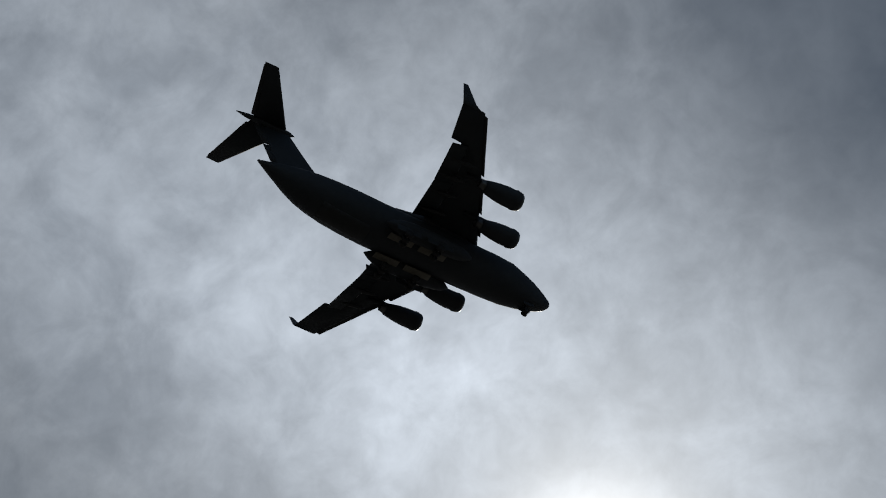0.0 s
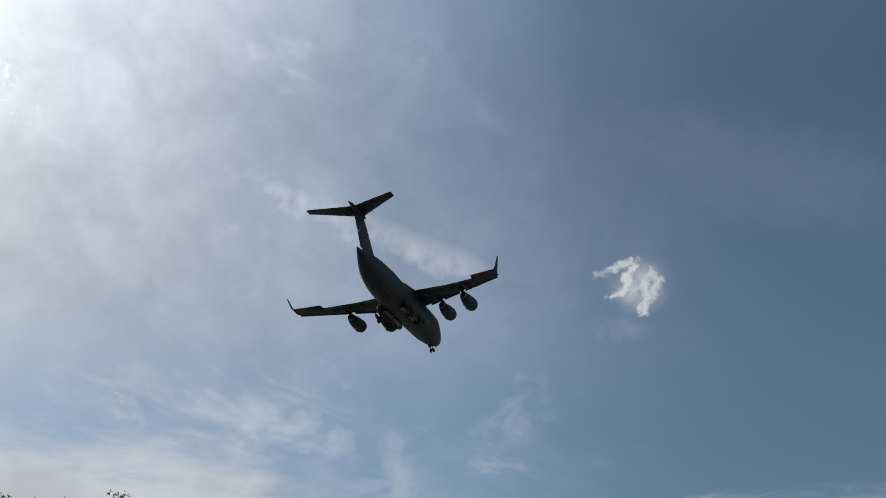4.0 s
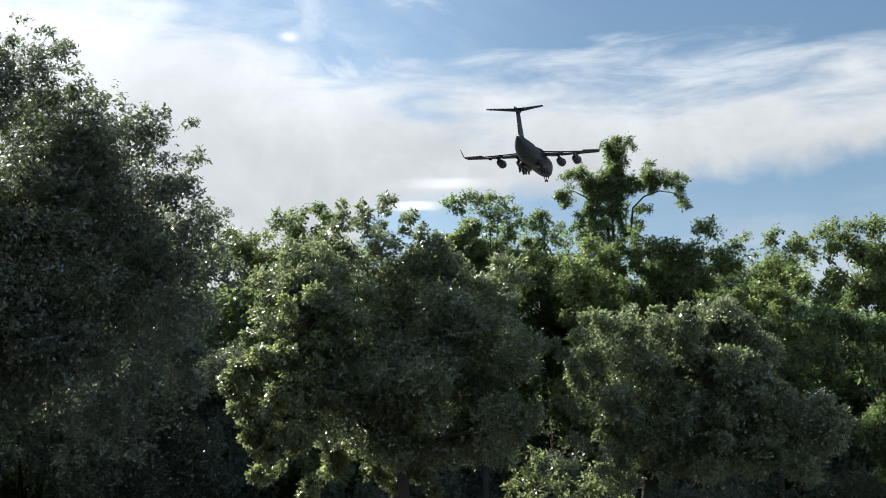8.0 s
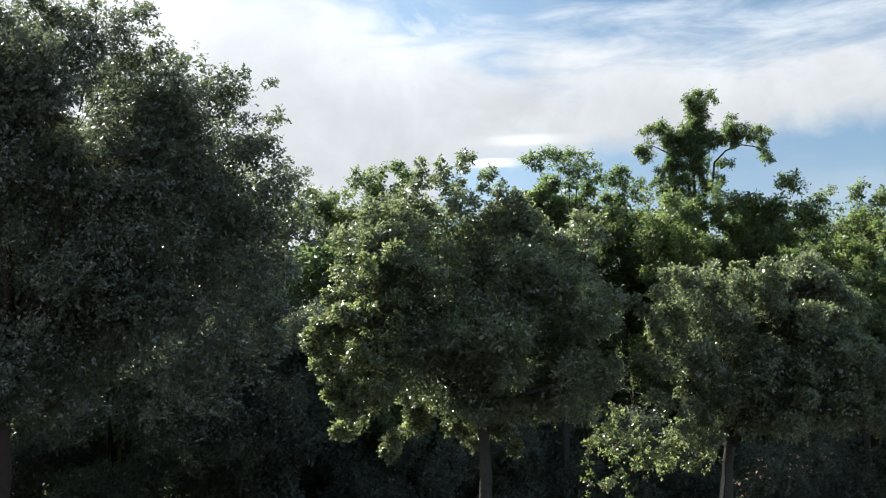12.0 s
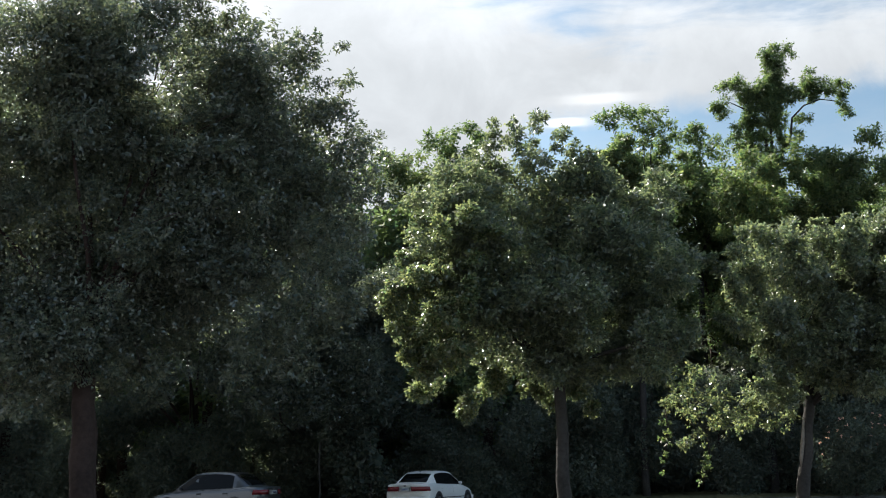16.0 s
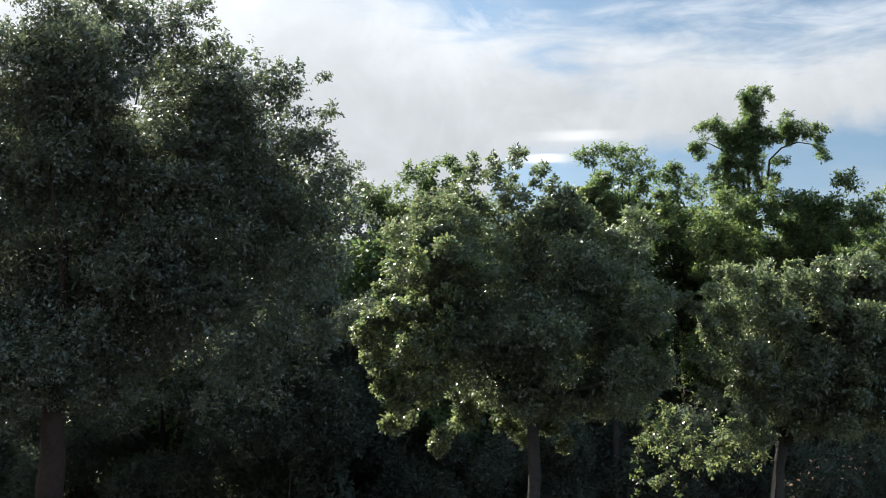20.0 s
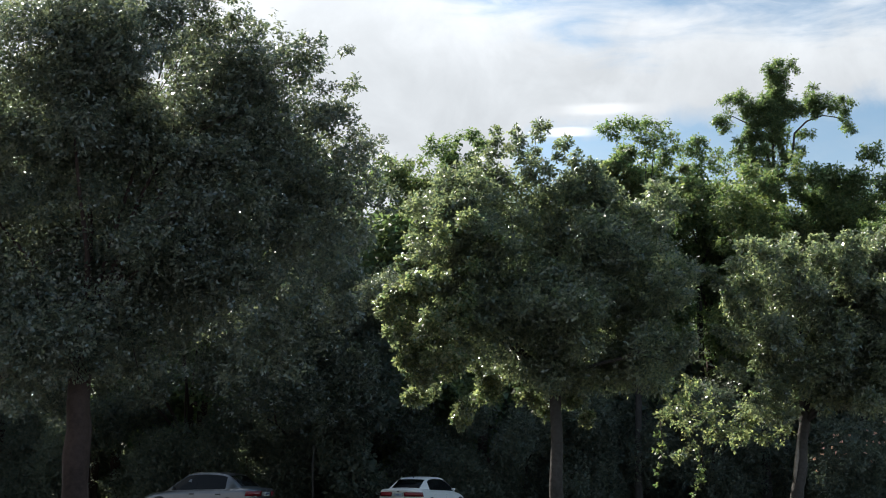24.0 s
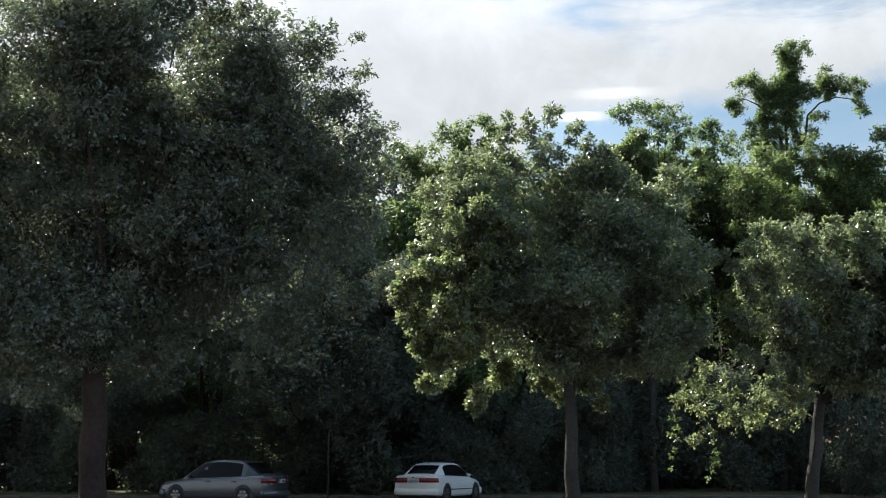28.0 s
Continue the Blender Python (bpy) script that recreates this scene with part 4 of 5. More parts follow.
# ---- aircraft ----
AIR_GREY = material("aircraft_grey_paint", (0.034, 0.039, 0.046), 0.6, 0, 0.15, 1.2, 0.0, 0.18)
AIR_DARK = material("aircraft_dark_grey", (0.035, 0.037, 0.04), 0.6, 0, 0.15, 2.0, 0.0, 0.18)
AIR_BEIGE = material("gear_bay_beige", (0.13, 0.12, 0.1), 0.6, 0, 0.2, 2.0, 0.0, 0.3)
METAL = material("bare_metal", (0.12, 0.12, 0.125), 0.45, 1.0, 0.15, 3.0)
RUBBER = material("tyre_rubber", (0.025, 0.025, 0.026), 0.85, 0, 0.2, 8.0, 0.2, 0.3)
BLACK = material("dark_trim", (0.02, 0.02, 0.022), 0.5, 0, 0.2, 5.0)


def aerofoil(le, te, thick, n=8):
    """A closed section between leading and trailing edge points, thickness in z."""
    le, te = Vector(le), Vector(te)
    up, down = [], []
    for i in range(n + 1):
        f = 0.5 - 0.5 * math.cos(math.pi * i / n)
        h = thick * 2.6 * (0.2969 * math.sqrt(f) - 0.126 * f - 0.3516 * f * f + 0.2843 * f ** 3 - 0.1 * f ** 4) * 2
        p = le.lerp(te, f)
        up.append(p + Vector((0, 0, h * 0.5)))
        down.append(p - Vector((0, 0, h * 0.5)))
    return up + down[-2:0:-1]


def lathe(profile, sides=20):
    rings = []
    for x, r in profile:
        rings.append([(x, r * math.cos(a), r * math.sin(a)) for a in (2 * math.pi * k / sides for k in range(sides))])
    return skin(rings)


def wheel_mesh(r, w, sides=22):
    """A tyre whose axle lies along y."""
    prof = [(-w / 2, r * 0.62), (-w / 2, r * 0.9), (-w * 0.36, r * 0.985), (0, r), (w * 0.36, r * 0.985), (w / 2, r * 0.9), (w / 2, r * 0.62)]
    rings = [[(q * math.cos(a), y, q * math.sin(a)) for a in (2 * math.pi * k / sides for k in range(sides))] for y, q in prof]
    return skin(rings, caps=False)


def hub_mesh(r, w):
    rings = [[(q * math.cos(a), y, q * math.sin(a)) for a in (2 * math.pi * k / 16 for k in range(16))] for y, q in ((-w / 2, r * 0.98), (-w * 0.35, r), (w * 0.35, r), (w / 2, r * 0.98))]
    return skin(rings)


def gear_wheel(plane, x, y, z, r, w):
    tyre = part("wheel", wheel_mesh(r, w), RUBBER, plane)
    tyre.location = (x, y, z)
    part("hub", hub_mesh(r * 0.63, w * 0.8), AIR_DARK, tyre)


def aircraft():
    ob = thing("cargo_aircraft", pose(-78, 56, 160), "grey four-engined military transport aircraft, T-tail, landing gear down", "aircraft")
    # fuselage: station, bottom, top, half width
    stations = [(23.7, -0.75, -0.45, 0.15), (23.35, -1.3, 0.1, 0.6), (22.6, -1.95, 0.55, 1.0), (21.5, -2.45, 1.2, 1.5), (20.0, -2.85, 2.0, 2.05), (18.0, -3.12, 2.75, 2.6),
                (15.5, -3.2, 3.45, 3.2), (12, -3.2, 3.6, 3.4), (5, -3.2, 3.65, 3.43), (-3, -3.2, 3.65, 3.43), (-8.5, -3.05, 3.8, 3.43), (-12, -2.7, 3.98, 3.38),
                (-15, -2.3, 4.08, 3.2), (-17.5, -1.75, 4.1, 2.9), (-19.6, -1.1, 4.08, 2.5), (-21.6, -0.05, 4.0, 1.95), (-23.4, 1.15, 3.85, 1.3), (-25, 2.25, 3.5, 0.7), (-26.4, 3.1, 3.45, 0.12)]
    rings = []
    for x, lo, hi, w in stations:
        c, h = (lo + hi) / 2, (hi - lo) / 2
        ring = []
        for k in range(32):
            a = 2 * math.pi * k / 32
            ca, sa = math.cos(a), math.sin(a)
            ring.append((x, w * math.copysign(abs(ca) ** 0.92, ca), c + h * math.copysign(abs(sa) ** 0.92, sa)))
        rings.append(ring)
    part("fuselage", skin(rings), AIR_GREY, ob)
    for s in (-1, 1):
        # landing gear fairing
        fr = []
        for x, r in ((7.2, 0.1), (6.4, 0.6), (5, 0.95), (2.6, 1.2), (-3, 1.25), (-5, 1.05), (-6.2, 0.65), (-7.2, 0.1)):
            fr.append([(x, s * 3.35 + 1.05 * r * math.cos(a) , -2.25 + 1.15 * r * math.sin(a)) for a in (2 * math.pi * k / 16 for k in range(16))])
        part("gear_fairing", skin(fr), AIR_GREY, ob)
        # wing: y, leading x, trailing x (fixed part), z, thickness
        rows = [(2.2, 9.3, -1.0, 3.0, 1.45), (3.4, 8.6, -0.7, 2.9, 1.35), (11.0, 4.0, -1.75, 2.2, 0.85), (18.1, -0.3, -3.9, 1.5, 0.55)]
        rr = [aerofoil((lx, s * y, z), (tx, s * y, z + 0.02), th) for y, lx, tx, z, th in rows]
        rr += [aerofoil((-0.32, s * 18.12, 1.5), (-5.6, s * 18.12, 1.55), 0.55), aerofoil((-4.05, s * 24.3, 0.9), (-7.6, s * 24.3, 1.0), 0.32)]
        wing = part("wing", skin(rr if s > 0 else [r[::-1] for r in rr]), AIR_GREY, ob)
        # slats along the leading edge, drooped
        for y0, y1 in ((4.2, 6.6), (8.2, 13.0), (14.6, 23.9)):
            def lead(y):
                return 8.6 - (y - 3.4) * 0.605, 2.88 - (y - 3.4) * 0.0945
            sl = []
            for y in (y0, y1):
                lx, z = lead(y)
                sl.append(aerofoil((lx + 0.42, s * y, z - 0.25), (lx - 0.28, s * y, z + 0.12), 0.16, 5))
            part("slat", skin(sl), AIR_DARK, wing)
        # flaps, lowered
        for y0, y1, c0, c1 in ((3.7, 10.985, 2.6, 2.35), (11.0, 18.05, 2.35, 1.75)):
            fl = []
            for y, ch in ((y0, c0), (y1, c1)):
                fx = -0.65 - (y - 3.4) * 0.139 if y < 11 else -1.75 - (y - 11.0) * 0.275
                z = 2.9 - (y - 3.4) * 0.092
                fl.append(aerofoil((fx + 1.0, s * y, z - 0.12), (fx - ch * 0.95, s * y, z - 0.2 - ch * 0.36), 0.24, 5))
            part("flap", skin(fl), AIR_GREY, wing, "pale grey lowered flap")
        # flap track fairings
        for y in (5.6, 9.4, 12.6, 15.8):
            fx = -0.65 - (y - 3.4) * 0.15
            z = 2.6 - (y - 3.4) * 0.094
            b = tube([(fx + 2.6, s * y, z - 0.35), (fx + 1.6, s * y, z - 0.6), (fx, s * y, z - 0.85), (fx - 2.1, s * y, z - 1.15)], [0.05, 0.28, 0.3, 0.05], 8)
            part("flap_fairing", b, AIR_DARK, wing)
        # winglet
        wl = []
        for y, lx, tx, z in ((24.2, -4.5, -7.6, 0.85), (24.55, -5.6, -7.75, 1.4), (25.4, -7.3, -8.1, 3.8)):
            ring = aerofoil((lx, 0, 0), (tx, 0, 0), 0.2, 5)
            wl.append([(p.x, s * y + p.z * 0.9, z) for p in ring])
        part("winglet", skin(wl), AIR_GREY, wing)
        # engines
        for ex, ey, ez in ((12.3, 7.46, 0.82), (8.65, 13.9, 0.6)):
            prof = [(0, 1.1), (0.12, 1.28), (-0.3, 1.46), (-0.9, 1.55), (-1.05, 1.46), (-2.4, 1.47), (-3.9, 1.33), (-5.2, 1.1), (-6.0, 0.92)]
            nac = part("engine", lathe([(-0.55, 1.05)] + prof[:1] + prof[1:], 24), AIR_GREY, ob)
            nac.location = (ex, s * ey, ez)
            part("inlet_lip", lathe([(-0.25, 1.12), (-0.02, 1.14), (0.14, 1.27), (0.0, 1.38), (-0.28, 1.435)], 24), METAL, nac)
            part("fan", lathe([(-0.45, 0.02), (-0.5, 1.08), (-0.58, 1.08), (-0.6, 0.02)], 24), BLACK, nac)
            part("spinner", lathe([(0.05, 0.02), (-0.15, 0.2), (-0.45, 0.34)], 16), AIR_DARK, nac)
            part("core_nozzle", lathe([(-5.6, 0.86), (-6.4, 0.72), (-6.9, 0.6), (-6.95, 0.5), (-6.2, 0.5)], 20), METAL, nac)
            part("exhaust_cone", lathe([(-6.2, 0.42), (-6.9, 0.3), (-7.6, 0.03)], 14), AIR_DARK, nac)
            # pylon
            lx = 8.6 - (ey - 3.4) * 0.605
            wz = 2.8 - (ey - 3.4) * 0.094
            def slab(pts):
                w = 0.17
                return skin([[(x, s * ey - w, z) for x, z in pts], [(x, s * ey + w, z) for x, z in pts]])
            part("pylon", slab([(ex - 1.0, ez + 1.35), (lx + 0.3, wz + 0.12), (lx - 2.6, wz - 0.25), (lx - 2.9, wz - 0.75), (ex - 5.6, ez + 0.55), (ex - 3.6, ez + 1.0)]), AIR_GREY, ob)
        # horizontal tail
        st = [aerofoil((-22.5, s * 0.35, 12.48), (-28.0, s * 0.35, 12.48), 0.55), aerofoil((-28.6, s * 9.75, 12.33), (-30.7, s * 9.75, 12.33), 0.22)]
        stab = part("tailplane", skin(st), AIR_GREY, ob)
        el = [aerofoil((-27.8, s * 0.8, 12.25), (-28.5, s * 0.8, 12.25), 0.14, 4), aerofoil((-30.3, s * 9.3, 12.3), (-30.7, s * 9.3, 12.3), 0.06, 4)]
        part("elevator", skin(el), AIR_DARK, stab)
        # open gear doors and pale bays
        for x0, x1 in ((-6.2, -2.2), (-1.2, 3.2)):
            b = bmesh.new()
            box(b, x0, x1, s * 2.1 - 0.55, s * 2.1 + 0.55, -3.42, -3.22, 0.05)
            part("gear_bay", b, AIR_BEIGE, ob, "pale beige inside of the landing gear bay")
            b = bmesh.new()
            box(b, x0, x1, s * 4.45 - 0.05, s * 4.45 + 0.05, -4.3, -3.2, 0.03)
            part("gear_door", b, AIR_GREY, ob)
        for x in (-4.2, 1.0):
            part("gear_strut", tube([(x, s * 3.4, -2.6), (x, s * 3.4, -4.4)], [0.24, 0.18], 10), METAL, ob)
            part("gear_axle", tube([(x, s * 2.2, -4.35), (x, s * 4.5, -4.35)], [0.1, 0.1], 8), METAL, ob)
            for dy in (-1.0, 0.05, 1.0):
                gear_wheel(ob, x, s * 3.4 + dy, -4.4, 0.62, 0.5)
    # fin
    fin = []
    for z, lx, tx, th in ((3.0, -13.6, -23.0, 0.9), (4.2, -15.7, -23.4, 0.8), (7.8, -18.6, -25.0, 0.75), (12.25, -21.8, -26.9, 0.7)):
        ring = aerofoil((lx, 0, 0), (tx, 0, 0), th, 7)
        fin.append([(p.x, p.z, z) for p in ring])
    part("fin", skin(fin), AIR_GREY, ob)
    b = bmesh.new()
    for z0, z1 in ((4.3, 7.7), (7.9, 11.5)):
        rr = []
        for z in (z0, z1):
            tx = -23.4 - (z - 4.2) * 0.44
            rr.append([(p.x, p.z, z) for p in aerofoil((tx + 0.1, 0, 0), (tx - 1.0, 0, 0), 0.16, 4)])
        skin(rr, bm=b)
    part("rudder", b, AIR_DARK, ob)
    tip = part("tail_fairing", lathe([(-21.0, 0.04), (-21.7, 0.35), (-23.2, 0.52), (-26.5, 0.52), (-28.8, 0.36), (-30.5, 0.05)], 14), AIR_GREY, ob)
    tip.location.z = 12.53
    # cargo ramp outline, strakes, cockpit glass
    def belly(x, y):
        for (x0, l0, h0, w0), (x1, l1, h1, w1) in zip(stations, stations[1:]):
            if x1 <= x <= x0:
                f = (x0 - x) / (x0 - x1)
                lo, hi, w = l0 + (l1 - l0) * f, h0 + (h1 - h0) * f, w0 + (w1 - w0) * f
                return (lo + hi) / 2 - (hi - lo) / 2 * math.sqrt(max(0.0, 1 - (y / w) ** 2)) - 0.05
        return 0.0
    rows = [[(x, y, belly(x, y)) for y in (-1.7, -1.2, -0.6, 0.0, 0.6, 1.2, 1.7)] for x in (-8.8, -10.4, -12.0, -13.5, -15.0, -16.6)]
    ramp = part("cargo_ramp", skin(rows, close=False), AIR_DARK, ob)
    ramp.modifiers.new("thick", "SOLIDIFY").thickness = 0.03
    for yc in (-1.05, -0.65, -0.22, 0.22, 0.65, 1.05):
        zc = 1.0
        for (x0, l0, h0, w0), (x1, l1, h1, w1) in zip(stations, stations[1:]):
            g = [i / 12 for i in range(13)]
            hit = [x0 + (x1 - x0) * f for f in g if h0 + (h1 - h0) * f > zc and abs(yc) <= (w0 + (w1 - w0) * f) * math.sqrt(max(0.0, 1 - ((zc - (l0 + l1 + h0 + h1) / 4) / ((h0 + (h1 - h0) * f - l0 - (l1 - l0) * f) / 2)) ** 2))]
            if hit:
                b = bmesh.new()
                box(b, -0.05, 0.05, -0.19, 0.19, -0.24, 0.24, 0.03)
                part("cockpit_window", b, BLACK, ob).matrix_local = pose(hit[0] - 0.02, yc, zc, 0, -42, math.degrees(yc * 0.6))
                break
    # wing root fairing on the back
    rr = []
    for x, r in ((11.5, 0.1), (10, 1.6), (7, 2.7), (0, 2.9), (-5, 2.2), (-8.5, 0.3)):
        rr.append([(x, r * 1.1 * math.cos(a), 3.0 + r * 0.45 * math.sin(a)) for a in (2 * math.pi * k / 18 for k in range(18))])
    part("wing_fairing", skin(rr), AIR_GREY, ob)
    # nose gear
    part("nose_strut", tube([(18.95, 0, -2.5), (18.85, 0, -4.4)], [0.17, 0.13], 10), METAL, ob)
    part("nose_axle", tube([(18.85, -0.42, -4.4), (18.85, 0.42, -4.4)], [0.08, 0.08], 8), METAL, ob)
    for s in (-1, 1):
        gear_wheel(ob, 18.85, s * 0.36, -4.4, 0.5, 0.36)
        b = bmesh.new()
        box(b, 18.2, 20.0, s * 0.75 - 0.04, s * 0.75 + 0.04, -3.5, -2.7, 0.02)
        part("nose_gear_door", b, AIR_GREY, ob)
    return ob


PLANE = aircraft()


# ---- cars ----
def car_paint(name, colour, metal, rough):
    return material(name, colour, rough, metal, 0.06, 2.0, 0.0, 0.5, coat=0.6)


SILVER = car_paint("silver_car_paint", (0.105, 0.113, 0.128), 0.65, 0.36)
WHITE = car_paint("white_car_paint", (0.78, 0.78, 0.77), 0.0, 0.3)
CAR_GLASS = material("tinted_car_glass", (0.008, 0.009, 0.01), 0.12, 0, 0.1, 2.0, 0.0, 0.14)
TAIL_RED = material("red_tail_lens", (0.17, 0.012, 0.018), 0.15, 0, 0.15, 12.0, 0.0, 0.6)
CLEAR = material("clear_lens", (0.55, 0.56, 0.57), 0.12, 0.3, 0.15, 14.0)
RIM = material("alloy_rim", (0.2, 0.2, 0.21), 0.35, 0.9, 0.12, 9.0)
PLATE = material("number_plate", (0.36, 0.38, 0.4), 0.45, 0, 0.08, 20.0)
PLATE_INK = material("plate_bars", (0.06, 0.09, 0.2), 0.5, 0, 0.1, 20.0)


def car(name, m, paint, label, length, width, height, wheelbase, tall_deck):
    """A four-door saloon; x forward, y left, origin on the ground at its middle."""
    ob = thing(name, m, label, "car", group="parked cars")
    L, hw, H = length / 2, width / 2, height
    deck = 0.70 * H if tall_deck else 0.675 * H
    # station, half width, sill, shoulder, top at centre
    S = [(L, 0.84, 0.3, 0.52, 0.6), (L - 0.06, 0.9, 0.24, 0.62, 0.7), (L - 0.35, 0.96, 0.2, 0.71, 0.79), (L - 0.8, 0.99, 0.2, 0.78, 0.87), (L - 1.28, 1.0, 0.2, 0.85, 0.94),
         (0.55, 1.0, 0.19, 0.89, 0.95), (-0.4, 1.0, 0.19, 0.91, 0.96), (-1.2, 1.0, 0.2, 0.93, 0.98), (-1.75, 0.99, 0.22, deck - 0.06, deck), (-L + 0.35, 0.98, 0.25, deck - 0.06, deck - 0.004),
         (-L + 0.07, 0.97, 0.27, deck - 0.08, deck - 0.02), (-L, 0.95, 0.29, deck - 0.14, deck - 0.07)]

    def bow(x, y):
        """Ends rounded in plan."""
        f = max(0.0, (abs(x) - (L - 0.7)) / 0.7)
        return x - math.copysign(1, x) * (0.3 if x < 0 else 0.42) * min(1.0, abs(y / hw)) ** 3 * f

    def station(x):
        """Width, sill, shoulder and top between the stations, smoothly."""
        for i in range(len(S) - 1):
            if S[i + 1][0] <= x <= S[i][0]:
                f = (S[i][0] - x) / (S[i][0] - S[i + 1][0])
                a, b, c, d = S[max(0, i - 1)], S[i], S[i + 1], S[min(len(S) - 1, i + 2)]
                return [b[k] + 0.5 * f * (c[k] - a[k] + f * (2 * a[k] - 5 * b[k] + 4 * c[k] - d[k] + f * (3 * (b[k] - c[k]) + d[k] - a[k]))) if 2 < i < 8 else b[k] + f * (c[k] - b[k]) for k in (1, 2, 3, 4)]
        return list(S[-1][1:])

    def half(x):
        w, lo, sh, hi = station(x)
        y, mid = w * hw, (lo + sh) / 2
        return [(0, hi), (y * 0.35, hi - 0.004), (y * 0.62, hi - 0.02), (y * 0.8, sh + 0.045), (y * 0.89, sh + 0.015), (y * 0.95, sh - 0.04), (y * 0.98, sh - 0.12), (y, mid + 0.05), (y * 0.998, mid - 0.06), (y * 0.985, lo + 0.12), (y * 0.95, lo + 0.03), (y * 0.88, lo), (0, lo)]

    def side(x, z):
        """Half width of the body at a height."""
        h = half(x)
        for (y0, z0), (y1, z1) in zip(h[3:], h[4:]):
            if z1 <= z <= z0:
                return y0 + (y1 - y0) * (z0 - z) / max(1e-6, z0 - z1)
        return h[7][0]

    xs = []
    for a, b in zip(S, S[1:]):
        n = max(1, int((a[0] - b[0]) / 0.16))
        xs += [a[0] + (b[0] - a[0]) * i / n for i in range(n)]
    xs.append(-L)
    rings = []
    for x in xs:
        h = half(x)
        ring = h + [(-y, z) for y, z in h[-2:0:-1]]
        rings.append([(bow(x, y), y, z) for y, z in ring])
    part("body", skin(rings), paint, ob)
    # cabin: station, height, half width
    belt = 0.88
    xa, xb, xc, xd = 1.3, 0.4, (-1.0 if tall_deck else -1.05), -1.78
    prof = [(xa, belt - 0.02, 0.70), (0.85, 0.55 * belt + 0.45 * H, 0.69), (xb, H - 0.055, 0.65), (0.05, H - 0.008, 0.63), (-0.45, H, 0.62), (xc, H - 0.04, 0.62), (xc - 0.15, H - 0.1, 0.62), (xd, deck - 0.02, 0.68)]
    rr = []
    for x, z, w in prof:
        y, yb = w * hw, 0.85 * hw
        t = max(0.0, min(1.0, (z - belt) / (H - belt)))
        ym = yb + (y - yb) * t
        rr.append([(x, 0, z + 0.012), (x, ym * 0.7, z + 0.004), (x, ym * 0.93, z - 0.012), (x, ym * 0.985, z - 0.045), (x, yb, min(z - 0.045, belt - 0.02)), (x, yb, belt - 0.12), (x, -yb, belt - 0.12), (x, -yb, min(z - 0.045, belt - 0.02)), (x, -ym * 0.985, z - 0.045), (x, -ym * 0.93, z - 0.012), (x, -ym * 0.7, z + 0.004)])
    part("cabin", skin(rr), paint, ob)

    def cabin(x):
        for (x0, z0, w0), (x1, z1, w1) in zip(prof, prof[1:]):
            if x1 <= x <= x0:
                f = (x0 - x) / (x0 - x1)
                return z0 + (z1 - z0) * f, w0 + (w1 - w0) * f
        return belt, 0.62

    def cabin_y(x, z):
        zt, w = cabin(x)
        t = max(0.0, min(1.0, (zt - belt) / (H - belt)))
        ym = (0.85 * hw + (w * hw - 0.85 * hw) * t) * 0.985
        f = max(0.0, min(1.0, (z - belt + 0.02) / max(0.05, zt - 0.045 - belt + 0.02)))
        return 0.85 * hw + (ym - 0.85 * hw) * f

    dark = BLACK if paint is SILVER else paint
    for s in (-1, 1):
        for x0, x1 in ((1.0, 0.0), (-0.006, -1.16)):
            xw = [x0 + (x1 - x0) * i / 6 for i in range(7)]
            outer = [(x, belt + 0.03) for x in xw] + [(x, cabin(x)[0] - 0.075) for x in reversed(xw)]
            outer = [(x, max(z, belt + 0.035)) for x, z in outer]
            ring = [(x, s * (cabin_y(x, z) + 0.008), z) for x, z in outer]
            back = [(x, y - s * 0.014, z) for x, y, z in ring]
            part("side_window", skin([back, ring]), CAR_GLASS, ob, smooth=False)
        for x in (-0.02, -1.08):
            y = s * side(x, 0.8)
            b = bmesh.new()
            box(b, x + 0.02, x + 0.22, y - 0.02, y + 0.025, 0.77, 0.81, 0.008)
            part("door_handle", b, dark, ob)
        for x in (1.06, 0.02, -1.05):
            b = tube([(x, s * (side(x, z) - 0.003), z) for z in (0.3, 0.45, 0.6, 0.75, 0.84)], [0.005] * 5, 4)
            part("door_seam", b, BLACK, ob)
        b = tube([(x, s * (side(x, 0.46) + 0.003), 0.46) for x in (L - 1.3, 0.6, 0, -0.6, -L + 1.35)], [0.018] * 5, 6)
        part("side_moulding", b, BLACK if paint is WHITE else paint, ob)
        y0 = cabin_y(0.9, 0.97)
        b = bmesh.new()
        box(b, 0.87, 0.96, min(s * y0, s * (y0 + 0.15)), max(s * y0, s * (y0 + 0.15)), 0.93, 1.02, 0.03)
        part("mirror", b, paint, ob)
        for x in (wheelbase / 2 + 0.03, -wheelbase / 2 + 0.03):
            arch = part("wheel_arch", hub_mesh(0.375, 0.24), BLACK, ob)
            arch.location = (x, s * (hw - 0.117), 0.33)
            tyre = part("wheel", wheel_mesh(0.315, 0.2), RUBBER, ob)
            tyre.location = (x, s * (hw - 0.09), 0.315)
            part("rim", hub_mesh(0.1, 0.19), RIM, tyre)
            for k in range(6):
                b = bmesh.new()
                box(b, 0.05, 0.2, min(s * 0.078, s * 0.1), max(s * 0.078, s * 0.1), -0.055, 0.055, 0.012)
                sp = part("spoke", b, RIM, tyre)
                sp.rotation_euler = (0, 2 * math.pi * k / 6, 0)
            part("rim_ring", wheel_mesh(0.205, 0.17), RIM, tyre)

